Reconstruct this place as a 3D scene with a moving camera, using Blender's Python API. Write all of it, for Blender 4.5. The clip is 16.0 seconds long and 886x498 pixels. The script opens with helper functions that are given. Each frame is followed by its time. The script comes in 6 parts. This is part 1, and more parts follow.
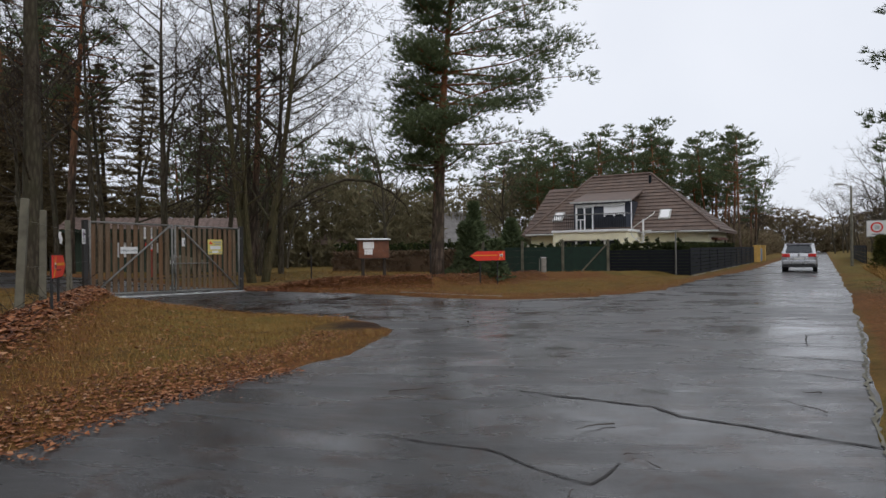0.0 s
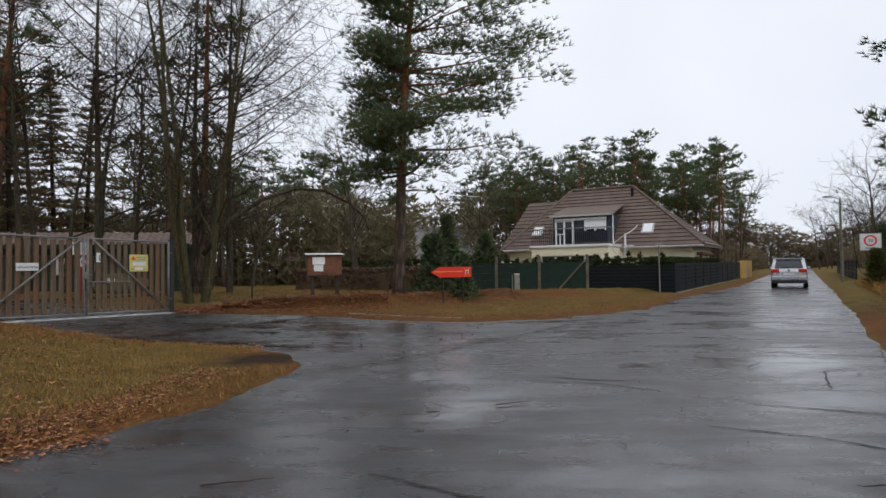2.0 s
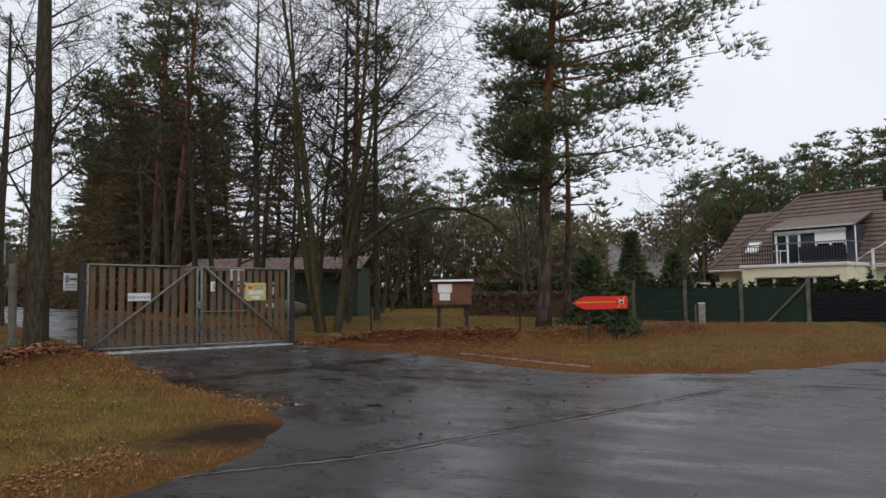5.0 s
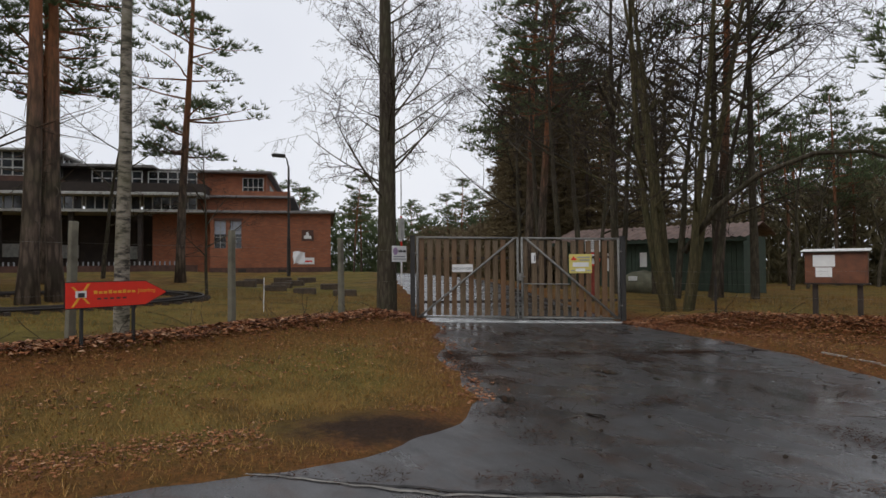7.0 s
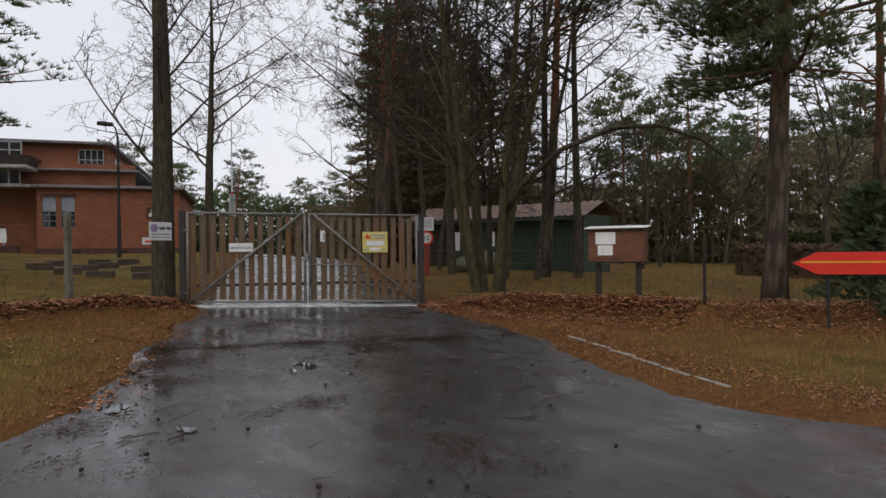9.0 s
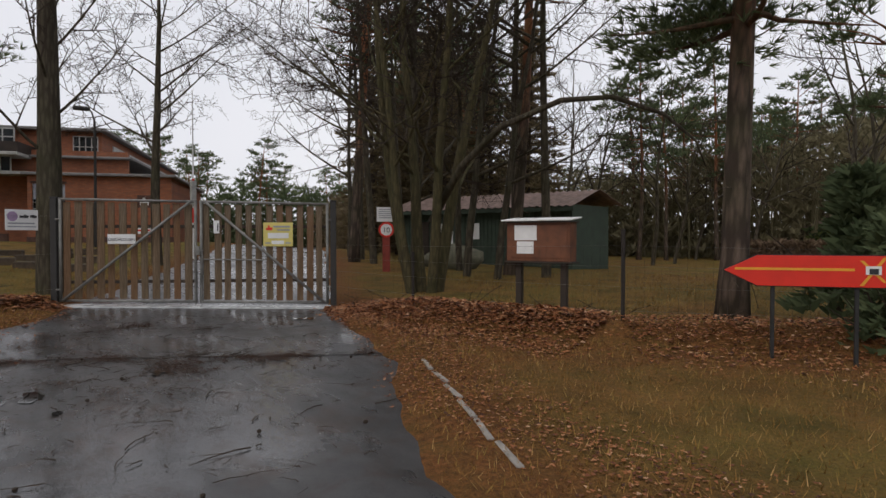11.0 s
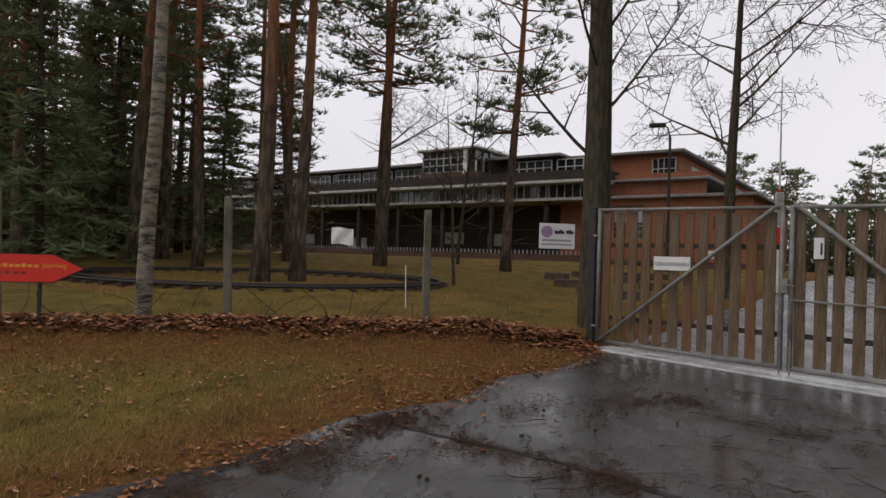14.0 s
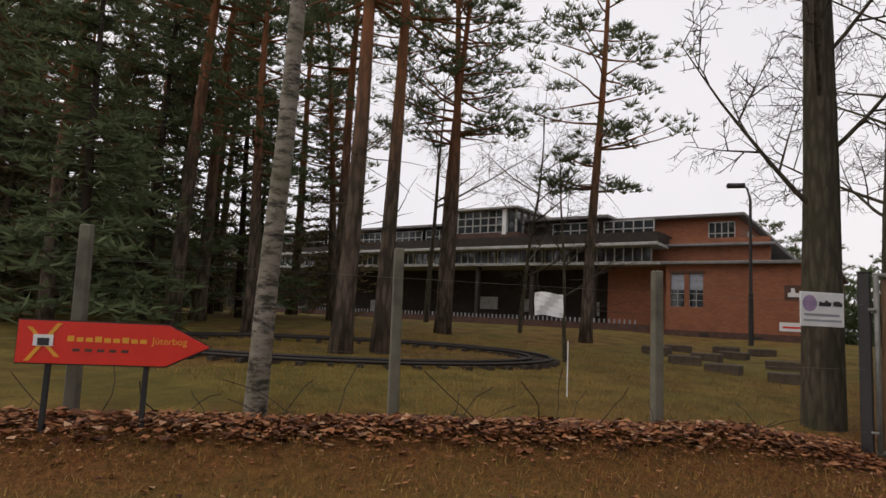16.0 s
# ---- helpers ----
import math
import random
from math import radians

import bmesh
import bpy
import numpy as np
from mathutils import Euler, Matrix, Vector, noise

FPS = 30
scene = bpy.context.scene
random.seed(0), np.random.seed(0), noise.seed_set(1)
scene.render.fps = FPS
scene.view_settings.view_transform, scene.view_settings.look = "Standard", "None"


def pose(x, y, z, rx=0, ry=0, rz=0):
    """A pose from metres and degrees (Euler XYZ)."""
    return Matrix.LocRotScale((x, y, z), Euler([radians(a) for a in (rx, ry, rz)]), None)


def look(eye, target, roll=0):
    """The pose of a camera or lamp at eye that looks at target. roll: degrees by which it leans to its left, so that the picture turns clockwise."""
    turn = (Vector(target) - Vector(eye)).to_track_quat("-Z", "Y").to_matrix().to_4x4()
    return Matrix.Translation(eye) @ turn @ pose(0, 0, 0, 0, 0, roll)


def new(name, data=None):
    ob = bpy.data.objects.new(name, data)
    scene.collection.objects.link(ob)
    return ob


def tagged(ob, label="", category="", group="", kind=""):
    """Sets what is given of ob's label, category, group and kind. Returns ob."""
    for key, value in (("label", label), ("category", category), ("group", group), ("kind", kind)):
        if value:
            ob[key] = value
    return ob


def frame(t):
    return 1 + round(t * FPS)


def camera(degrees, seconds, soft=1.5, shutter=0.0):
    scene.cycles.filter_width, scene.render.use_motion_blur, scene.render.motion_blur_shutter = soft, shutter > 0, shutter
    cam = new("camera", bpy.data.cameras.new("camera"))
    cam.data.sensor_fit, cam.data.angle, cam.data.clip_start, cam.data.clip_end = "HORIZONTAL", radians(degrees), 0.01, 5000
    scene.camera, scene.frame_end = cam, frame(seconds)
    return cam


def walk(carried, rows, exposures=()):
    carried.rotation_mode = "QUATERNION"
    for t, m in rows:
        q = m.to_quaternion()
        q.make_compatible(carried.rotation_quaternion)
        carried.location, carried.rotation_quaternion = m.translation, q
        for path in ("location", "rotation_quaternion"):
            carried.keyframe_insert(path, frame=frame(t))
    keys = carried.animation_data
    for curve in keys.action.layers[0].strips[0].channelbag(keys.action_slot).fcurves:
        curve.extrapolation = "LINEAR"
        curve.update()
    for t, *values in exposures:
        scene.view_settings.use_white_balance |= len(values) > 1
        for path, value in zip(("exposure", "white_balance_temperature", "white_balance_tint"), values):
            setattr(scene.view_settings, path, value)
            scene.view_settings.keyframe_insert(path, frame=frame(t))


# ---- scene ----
cam = camera(70.8, 16.0)
PATH = [
    (0, (1.48, -1.954, 1.347), (1.358, 0.043, 1.352), -0.7),
    (0.5, (1.66, -1.537, 1.37), (1.425, 0.449, 1.378), -0.6),
    (1, (1.768, -1.014, 1.346), (1.426, 0.956, 1.365), -0.6),
    (1.5, (1.986, -0.23, 1.3), (1.72, 1.752, 1.345), -0.9),
    (2, (2.306, 0.586, 1.278), (2.229, 2.584, 1.338), -0.9),
    (2.5, (2.61, 1.257, 1.312), (2.635, 3.255, 1.381), -0.5),
    (3, (2.911, 1.815, 1.315), (2.963, 3.813, 1.388), -0.5),
    (3.5, (3.414, 2.413, 1.348), (3.646, 4.397, 1.442), -0.2),
    (4, (3.677, 2.693, 1.491), (4.022, 4.66, 1.604), -1.5),
    (4.5, (3.96, 3.348, 1.587), (3.769, 5.335, 1.713), -0.7),
    (5, (4.332, 4.396, 1.568), (3.585, 6.247, 1.697), -0.8),
    (7.5, (5.26, 8.692, 1.558), (3.495, 9.632, 1.6), -0.4),
    (8, (5.421, 9.621, 1.517), (3.755, 10.727, 1.531), -0.4),
    (8.5, (5.457, 10.539, 1.493), (3.883, 11.773, 1.486), -0.5),
    (9, (5.677, 11.343, 1.485), (4.1, 12.573, 1.472), -0.6),
    (11.5, (5.456, 15.984, 1.538), (3.716, 16.968, 1.471), 0.5),
    (12, (4.628, 16.553, 1.482), (2.731, 17.184, 1.409), 1.1),
    (12.5, (3.683, 16.828, 1.498), (1.701, 17.078, 1.416), 1.3),
    (13, (2.612, 16.824, 1.516), (0.613, 16.78, 1.454), 1.2),
    (13.5, (1.586, 16.568, 1.523), (-0.389, 16.255, 1.49), 1.3),
    (14, (0.695, 16.198, 1.514), (-1.223, 15.632, 1.531), 1.7),
    (14.5, (-0.127, 15.523, 1.535), (-1.979, 14.773, 1.608), 2.0),
    (15, (-0.554, 14.271, 1.521), (-2.463, 13.688, 1.652), 2.5),
    (15.5, (-0.945, 13.32, 1.518), (-2.886, 12.877, 1.709), 2.5),
    (16, (-1.075, 12.699, 1.542), (-2.985, 12.147, 1.761), 2.8),
]
walk(cam, [(t, look(eye, target, roll)) for t, eye, target, roll in PATH],
     [(0, -0.04, 6500, 10), (3.5, 0.06, 6450, 10), (5, 0.0, 6550, 10), (9, -0.06, 6700, 11), (12.5, -0.05, 6900, 13), (14.5, -0.05, 7050, 14), (16, 0.04, 7150, 14)])

# ---- world and light: a flat winter overcast ----
world = bpy.data.worlds.new("overcast")
scene.world = world
world.use_nodes = True
wn = world.node_tree
sky = wn.nodes.new("ShaderNodeTexSky")
sky.sky_type, sky.sun_disc = "NISHITA", False
sky.sun_elevation, sky.sun_rotation = radians(38), radians(200)
sky.air_density, sky.dust_density, sky.ozone_density = 1.0, 3.0, 1.0
veil = wn.nodes.new("ShaderNodeMix")
veil.data_type = "RGBA"
veil.inputs[0].default_value = 0.93
veil.inputs[7].default_value = (8.3, 8.7, 9.6, 1)
wn.links.new(sky.outputs[0], veil.inputs[6])
cloud = wn.nodes.new("ShaderNodeTexNoise")
cloud.inputs["Scale"].default_value, cloud.inputs["Detail"].default_value = 1.6, 4.0
cramp = wn.nodes.new("ShaderNodeValToRGB")
cramp.color_ramp.elements[0].position, cramp.color_ramp.elements[0].color = 0.3, (7.5, 7.9, 8.8, 1)
cramp.color_ramp.elements[1].position, cramp.color_ramp.elements[1].color = 0.7, (8.9, 9.2, 9.9, 1)
wn.links.new(wn.nodes.new("ShaderNodeTexCoord").outputs["Generated"], cloud.inputs["Vector"])
wn.links.new(cloud.outputs["Fac"], cramp.inputs[0])
wn.links.new(cramp.outputs[0], veil.inputs[7])
back = wn.nodes["Background"]
wn.links.new(veil.outputs[2], back.inputs[0])
back.inputs[1].default_value = 0.105
sun = new("sun", bpy.data.lights.new("sun", "SUN"))
sun.data.energy, sun.data.angle, sun.data.color = 0.7, radians(40), (1.0, 0.97, 0.93)
sun.matrix_world = look((0, 0, 50), (-14, 36, 0))

# ---- materials ----
def rgb(c):
    return (c[0], c[1], c[2], 1)


class Mat:
    """A node material with a Principled shader and a few helpers."""

    def __init__(self, name, rough=0.7, metal=0.0, spec=0.5):
        self.m = bpy.data.materials.new(name)
        self.m.use_nodes = True
        self.t = self.m.node_tree
        self.b = self.t.nodes["Principled BSDF"]
        self.b.inputs["Roughness"].default_value = rough
        self.b.inputs["Metallic"].default_value = metal
        self.b.inputs["Specular IOR Level"].default_value = spec
        self.co = self.t.nodes.new("ShaderNodeTexCoord").outputs["Object"]

    def node(self, kind, **sets):
        n = self.t.nodes.new(kind)
        for k, v in sets.items():
            n.inputs[k].default_value = v
        return n

    def link(self, a, b):
        self.t.links.new(a, b)

    def world_co(self):
        self.co = self.t.nodes.new("ShaderNodeNewGeometry").outputs["Position"]
        return self

    def stretch(self, sx, sy, sz):
        n = self.node("ShaderNodeMapping")
        n.inputs["Scale"].default_value = (sx, sy, sz)
        self.link(self.co, n.inputs["Vector"])
        return n.outputs[0]

    def noise(self, scale, detail=4.0, rough=0.55, co=None, warp=0.0):
        n = self.node("ShaderNodeTexNoise", Scale=scale, Detail=detail, Roughness=rough, Distortion=warp)
        self.link(co or self.co, n.inputs["Vector"])
        return n.outputs["Fac"]

    def ramp(self, fac, *stops):
        n = self.t.nodes.new("ShaderNodeValToRGB")
        while len(n.color_ramp.elements) < len(stops):
            n.color_ramp.elements.new(0.5)
        for e, (p, c) in zip(n.color_ramp.elements, stops):
            e.position, e.color = p, rgb(c) if not isinstance(c, float) else (c, c, c, 1)
        self.link(fac, n.inputs[0])
        return n.outputs[0]

    def mix(self, fac, a, b, mode="MIX"):
        n = self.t.nodes.new("ShaderNodeMix")
        n.data_type, n.blend_type = "RGBA", mode
        for sock, v in ((n.inputs[0], fac), (n.inputs[6], a), (n.inputs[7], b)):
            if isinstance(v, (int, float)):
                sock.default_value = v
            elif isinstance(v, tuple):
                sock.default_value = rgb(v)
            else:
                self.link(v, sock)
        return n.outputs[2]

    def math(self, op, a, b=0.0, clamp=False):
        n = self.t.nodes.new("ShaderNodeMath")
        n.operation, n.use_clamp = op, clamp
        for sock, v in ((n.inputs[0], a), (n.inputs[1], b)):
            if isinstance(v, (int, float)):
                sock.default_value = v
            else:
                self.link(v, sock)
        return n.outputs[0]

    def chance(self, island=False):
        return self.t.nodes.new("ShaderNodeNewGeometry").outputs["Random Per Island"] if island else self.t.nodes.new("ShaderNodeObjectInfo").outputs["Random"]

    def color(self, v):
        if isinstance(v, tuple):
            self.b.inputs["Base Color"].default_value = rgb(v)
        else:
            self.link(v, self.b.inputs["Base Color"])
        return self

    def rough(self, v):
        self.link(v, self.b.inputs["Roughness"])
        return self

    def bump(self, h, strength=0.4, dist=0.02):
        n = self.node("ShaderNodeBump", Strength=strength, Distance=dist)
        self.link(h, n.inputs["Height"])
        self.link(n.outputs[0], self.b.inputs["Normal"])
        return self


def simple(name, c, rough=0.7, metal=0.0, vary=0.25, scale=6.0, grain=0.3, spec=0.5):
    """A plain finish with broad stains and fine grain."""
    k = Mat(name, rough, metal, spec)
    a = k.noise(scale, 5)
    f = k.noise(scale * 14, 3)
    dark = tuple(v * (1 - vary) for v in c)
    light = tuple(min(1, v * (1 + vary)) for v in c)
    col = k.ramp(a, (0.3, dark), (0.7, light))
    k.color(k.mix(k.math("MULTIPLY", f, 0.25), col, dark))
    k.rough(k.math("ADD", k.math("MULTIPLY", a, 0.25), rough - 0.12))
    return k.bump(f, grain, 0.005).m


def asphalt_mat():
    k = Mat("wet_asphalt", 0.3, spec=0.42).world_co()
    broad, mid, fine = k.noise(0.35, 5, 0.6), k.noise(1.7, 5, 0.6, warp=0.6), k.noise(70, 3, 0.7)
    streak = k.noise(1.0, 5, 0.62, k.stretch(0.55, 1.9, 1), 0.25)
    col = k.ramp(mid, (0.3, (0.025, 0.025, 0.026)), (0.62, (0.052, 0.052, 0.053)), (0.85, (0.085, 0.082, 0.078)))
    col = k.mix(k.ramp(k.noise(130, 3, 0.7), (0.48, 0.0), (0.72, 0.7)), col, (0.13, 0.125, 0.12))
    col = k.mix(k.ramp(k.noise(2.2, 7, 0.72, None, 0.8), (0.50, 0.0), (0.64, 0.75)), col, (0.040, 0.022, 0.014))
    k.color(col)
    wet = k.math("ADD", k.math("MULTIPLY", broad, 0.5), k.math("MULTIPLY", streak, 0.5))
    k.rough(k.ramp(wet, (0.36, 0.10), (0.47, 0.25), (0.60, 0.43)))
    h = k.math("ADD", k.math("MULTIPLY", fine, 0.35), k.math("MULTIPLY", mid, 0.65))
    k.bump(k.math("MULTIPLY", h, k.ramp(wet, (0.38, 0.15), (0.55, 1.0))), 0.32, 0.02)
    return k.m


def ground_mat():
    k = Mat("winter_grass", 0.95, spec=0.15).world_co()
    broad, mid, fine = k.noise(0.22, 5, 0.6), k.noise(1.3, 6, 0.65), k.noise(38, 4, 0.7)
    grass = k.ramp(mid, (0.3, (0.075, 0.042, 0.013)), (0.5, (0.175, 0.098, 0.027)), (0.7, (0.27, 0.152, 0.046)))
    green = k.ramp(mid, (0.3, (0.080, 0.070, 0.014)), (0.7, (0.195, 0.155, 0.036)))
    col = k.mix(k.ramp(broad, (0.36, 0.0), (0.56, 0.85)), grass, green)
    leaf = k.ramp(k.noise(14, 5, 0.7), (0.3, (0.060, 0.024, 0.010)), (0.55, (0.19, 0.072, 0.024)), (0.75, (0.30, 0.125, 0.043)))
    litter = k.t.nodes.new("ShaderNodeAttribute")
    litter.attribute_name = "litter"
    lf = k.math("ADD", litter.outputs["Fac"], k.math("MULTIPLY", k.math("SUBTRACT", k.noise(2.6, 5, 0.65), 0.5), 1.3), True)
    col = k.mix(lf, col, leaf)
    mud = k.t.nodes.new("ShaderNodeAttribute")
    mud.attribute_name = "mud"
    mf = k.math("ADD", mud.outputs["Fac"], k.math("MULTIPLY", k.math("SUBTRACT", k.noise(3.2, 6, 0.72), 0.5), 3.0), True)
    col = k.mix(k.math("MULTIPLY", mf, mud.outputs["Fac"]), col, k.ramp(k.noise(20, 5, 0.7), (0.3, (0.020, 0.013, 0.009)), (0.7, (0.062, 0.034, 0.020))))
    col = k.mix(k.ramp(fine, (0.25, 0.65), (0.55, 0.0)), col, (0.02, 0.014, 0.008))
    k.color(col)
    return k.bump(k.math("ADD", fine, k.noise(9, 3)), 0.8, 0.05).m


def bark_mat(name, low, high, dark, red=None, z0=4.0, z1=9.0, scale=1.0):
    k = Mat(name, 0.9, spec=0.2)
    plate = k.node("ShaderNodeTexVoronoi", Scale=9.0 * scale)
    k.link(k.stretch(1, 1, 0.22), plate.inputs["Vector"])
    n = k.noise(16 * scale, 5, 0.65, k.stretch(1, 1, 0.2))
    col = k.ramp(n, (0.3, low), (0.7, high))
    ridged = k.ramp(plate.outputs["Distance"], (0.35, 0.0), (0.65, 0.75))
    if red:
        z = k.t.nodes.new("ShaderNodeSeparateXYZ")
        k.link(k.co, z.inputs[0])
        f = k.math("DIVIDE", k.math("SUBTRACT", k.math("ADD", z.outputs[2], k.math("MULTIPLY", n, 3.0)), z0 + 1.5), z1 - z0, True)
        col = k.mix(f, col, k.ramp(n, (0.3, tuple(v * 0.6 for v in red)), (0.7, red)))
        ridged = k.math("MULTIPLY", ridged, k.math("SUBTRACT", 1.0, k.math("MULTIPLY", f, 0.75)))
    col = k.mix(ridged, col, dark)
    col = k.mix(k.ramp(k.noise(1.1, 4), (0.45, 0.0), (0.75, 0.5)), col, (0.05, 0.058, 0.022))
    k.color(col)
    return k.bump(k.math("SUBTRACT", n, plate.outputs["Distance"]), 0.7, 0.03).m


def needle_mat(name, a, b, c):
    """Foliage: part of the light goes through the blade."""
    k = Mat(name, 0.75, spec=0.2)
    col = k.ramp(k.chance(True), (0.0, a), (0.6, b), (1.0, c))
    col = k.mix(k.math("MULTIPLY", k.chance(), 0.45), col, a)
    k.color(col)
    thin = k.t.nodes.new("ShaderNodeBsdfTranslucent")
    k.link(col, thin.inputs["Color"])
    both = k.t.nodes.new("ShaderNodeMixShader")
    both.inputs[0].default_value = 0.35
    k.link(k.b.outputs[0], both.inputs[1])
    k.link(thin.outputs[0], both.inputs[2])
    k.link(both.outputs[0], k.t.nodes["Material Output"].inputs["Surface"])
    return k.m


M_ASPHALT, M_GROUND = asphalt_mat(), ground_mat()
M_PINE_BARK = bark_mat("pine_bark", (0.075, 0.055, 0.042), (0.17, 0.125, 0.095), (0.030, 0.022, 0.017), (0.31, 0.125, 0.058), 3.6, 7.4)
M_BARK = bark_mat("grey_bark", (0.060, 0.050, 0.036), (0.115, 0.096, 0.068), (0.040, 0.032, 0.022), None, scale=1.4)
M_MOSSY = bark_mat("mossy_bark", (0.070, 0.058, 0.030), (0.130, 0.108, 0.054), (0.050, 0.042, 0.022), None, scale=1.6)
def birch_mat():
    k = Mat("birch_bark", 0.75, spec=0.3)
    n = k.noise(4, 5, 0.7, k.stretch(1, 1, 2.8))
    col = k.ramp(n, (0.40, (0.03, 0.026, 0.022)), (0.52, (0.22, 0.19, 0.15)), (0.8, (0.36, 0.33, 0.28)))
    col = k.mix(k.ramp(k.noise(1.2, 4), (0.4, 0.0), (0.7, 0.7)), col, (0.10, 0.095, 0.05))
    k.color(col)
    return k.bump(n, 0.5, 0.02).m


M_BIRCH = birch_mat()
M_TWIG = simple("twig_bark", (0.050, 0.038, 0.029), 0.9, spec=0.15)
M_NEEDLE = needle_mat("pine_needles", (0.074, 0.100, 0.050), (0.125, 0.160, 0.076), (0.180, 0.215, 0.105))
M_SPRUCE = needle_mat("spruce_needles", (0.095, 0.070, 0.037), (0.155, 0.118, 0.060), (0.20, 0.16, 0.085))
M_HEDGE = needle_mat("hedge_leaves", (0.022, 0.030, 0.013), (0.045, 0.060, 0.022), (0.10, 0.115, 0.030))

# ---- builders ----
class Build:
    """Vertices and faces of one mesh, gathered piece by piece."""

    def __init__(self):
        self.v, self.f = [], []

    def tube(self, pts, radii, sides=6, cap=True):
        base, n = len(self.v), len(pts)
        prev = None
        for i, p in enumerate(pts):
            p = Vector(p)
            d = (Vector(pts[min(i + 1, n - 1)]) - Vector(pts[max(i - 1, 0)]))
            d = d.normalized() if d.length > 1e-9 else Vector((0, 0, 1))
            a = prev - d * prev.dot(d) if prev is not None else d.orthogonal()
            a = a.normalized() if a.length > 1e-6 else d.orthogonal().normalized()
            prev = a
            b = d.cross(a)
            for k in range(sides):
                w = 2 * math.pi * k / sides
                self.v.append(tuple(p + (a * math.cos(w) + b * math.sin(w)) * radii[i]))
        for i in range(n - 1):
            for k in range(sides):
                a, b = base + i * sides + k, base + i * sides + (k + 1) % sides
                self.f.append((a, b, b + sides, a + sides))
        if cap:
            self.f.append(tuple(base + k for k in reversed(range(sides))))
            self.f.append(tuple(base + (n - 1) * sides + k for k in range(sides)))
        return self

    def box(self, x0, x1, y0, y1, z0, z1, bev=0.0):
        """A box; bev chamfers its upright and lying edges."""
        if bev <= 0:
            b = len(self.v)
            self.v += [(x, y, z) for z in (z0, z1) for y in (y0, y1) for x in (x0, x1)]
            self.f += [tuple(b + i for i in q) for q in ((0, 2, 3, 1), (4, 5, 7, 6), (0, 1, 5, 4), (2, 6, 7, 3), (0, 4, 6, 2), (1, 3, 7, 5))]
            return self
        c = bev
        rings = []
        for z, s in ((z0, c), (z0 + c, 0.0), (z1 - c, 0.0), (z1, c)):
            e = s
            rings.append([(x0 + c + e * 0, y0 + e, z), (x1 - c, y0 + e, z), (x1 - e, y0 + c, z), (x1 - e, y1 - c, z),
                          (x1 - c, y1 - e, z), (x0 + c, y1 - e, z), (x0 + e, y1 - c, z), (x0 + e, y0 + c, z)])
        b = len(self.v)
        for r in rings:
            self.v += r
        for i in range(3):
            for k in range(8):
                p, q = b + i * 8 + k, b + i * 8 + (k + 1) % 8
                self.f.append((p, q, q + 8, p + 8))
        self.f.append(tuple(b + k for k in reversed(range(8))))
        self.f.append(tuple(b + 24 + k for k in range(8)))
        return self

    def poly(self, pts, depth):
        """A flat outline in x, z, pushed back along y by depth."""
        b, n = len(self.v), len(pts)
        self.v += [(x, 0.0, z) for x, z in pts] + [(x, depth, z) for x, z in pts]
        self.f.append(tuple(b + i for i in range(n)))
        self.f.append(tuple(b + n + i for i in reversed(range(n))))
        for i in range(n):
            j = (i + 1) % n
            self.f.append((b + j, b + i, b + n + i, b + n + j))
        return self

    def prism(self, pts, y0, y1):
        b = len(self.v)
        self.poly(pts, 1.0)
        n = len(pts)
        for i in range(n):
            x, _, z = self.v[b + i]
            self.v[b + i] = (x, y0, z)
            self.v[b + n + i] = (x, y1, z)
        return self

    def quad(self, a, b, c, d):
        n = len(self.v)
        self.v += [tuple(a), tuple(b), tuple(c), tuple(d)]
        self.f.append((n, n + 1, n + 2, n + 3))
        return self

    def tri(self, a, b, c):
        n = len(self.v)
        self.v += [tuple(a), tuple(b), tuple(c)]
        self.f.append((n, n + 1, n + 2))
        return self

    def slab(self, top, thick):
        """A sheet on the given corners with a thickness straight down."""
        b, n = len(self.v), len(top)
        self.v += [tuple(p) for p in top] + [(p[0], p[1], p[2] - thick) for p in top]
        self.f.append(tuple(b + i for i in range(n)))
        self.f.append(tuple(b + n + i for i in reversed(range(n))))
        for i in range(n):
            j = (i + 1) % n
            self.f.append((b + i, b + n + i, b + n + j, b + j))
        return self

    def mesh(self, name, material, smooth=False):
        me = bpy.data.meshes.new(name)
        me.from_pydata(self.v, [], self.f)
        me.materials.append(material)
        if smooth:
            me.polygons.foreach_set("use_smooth", [True] * len(me.polygons))
        me.update()
        return me


def thing(name, label, category, m=None, group="", kind=""):
    ob = new(name)
    ob.empty_display_size = 0.2
    if m is not None:
        ob.matrix_basis = m
    return tagged(ob, label, category, group, kind)


def part(name, b, material, parent, label="", smooth=False, m=None):
    """One mesh under a thing or a part."""
    ob = new(name, b if isinstance(b, bpy.types.Mesh) else b.mesh(name, material, smooth))
    ob.parent = parent
    if m is not None:
        ob.matrix_basis = m
    return tagged(ob, label)


def solid(name, b, material, label, category, m=None, group="", kind="", smooth=False):
    """A thing, or a piece of the setting, that is one mesh."""
    ob = new(name, b.mesh(name, material, smooth))
    if m is not None:
        ob.matrix_basis = m
    return tagged(ob, label, category, group, kind)


# ---- lie of the land ----
FENCE = [(-0.9, -2.4), (-10.07, 15.74), (-7.55, 20.82), (-0.5, 22.4), (4.6, 28.9), (12.2, 33.6), (35.6, 77.8)]
FENCE_Z = [0.10, 0.06, -0.06, 0.0, -0.1, -0.2, -0.2]


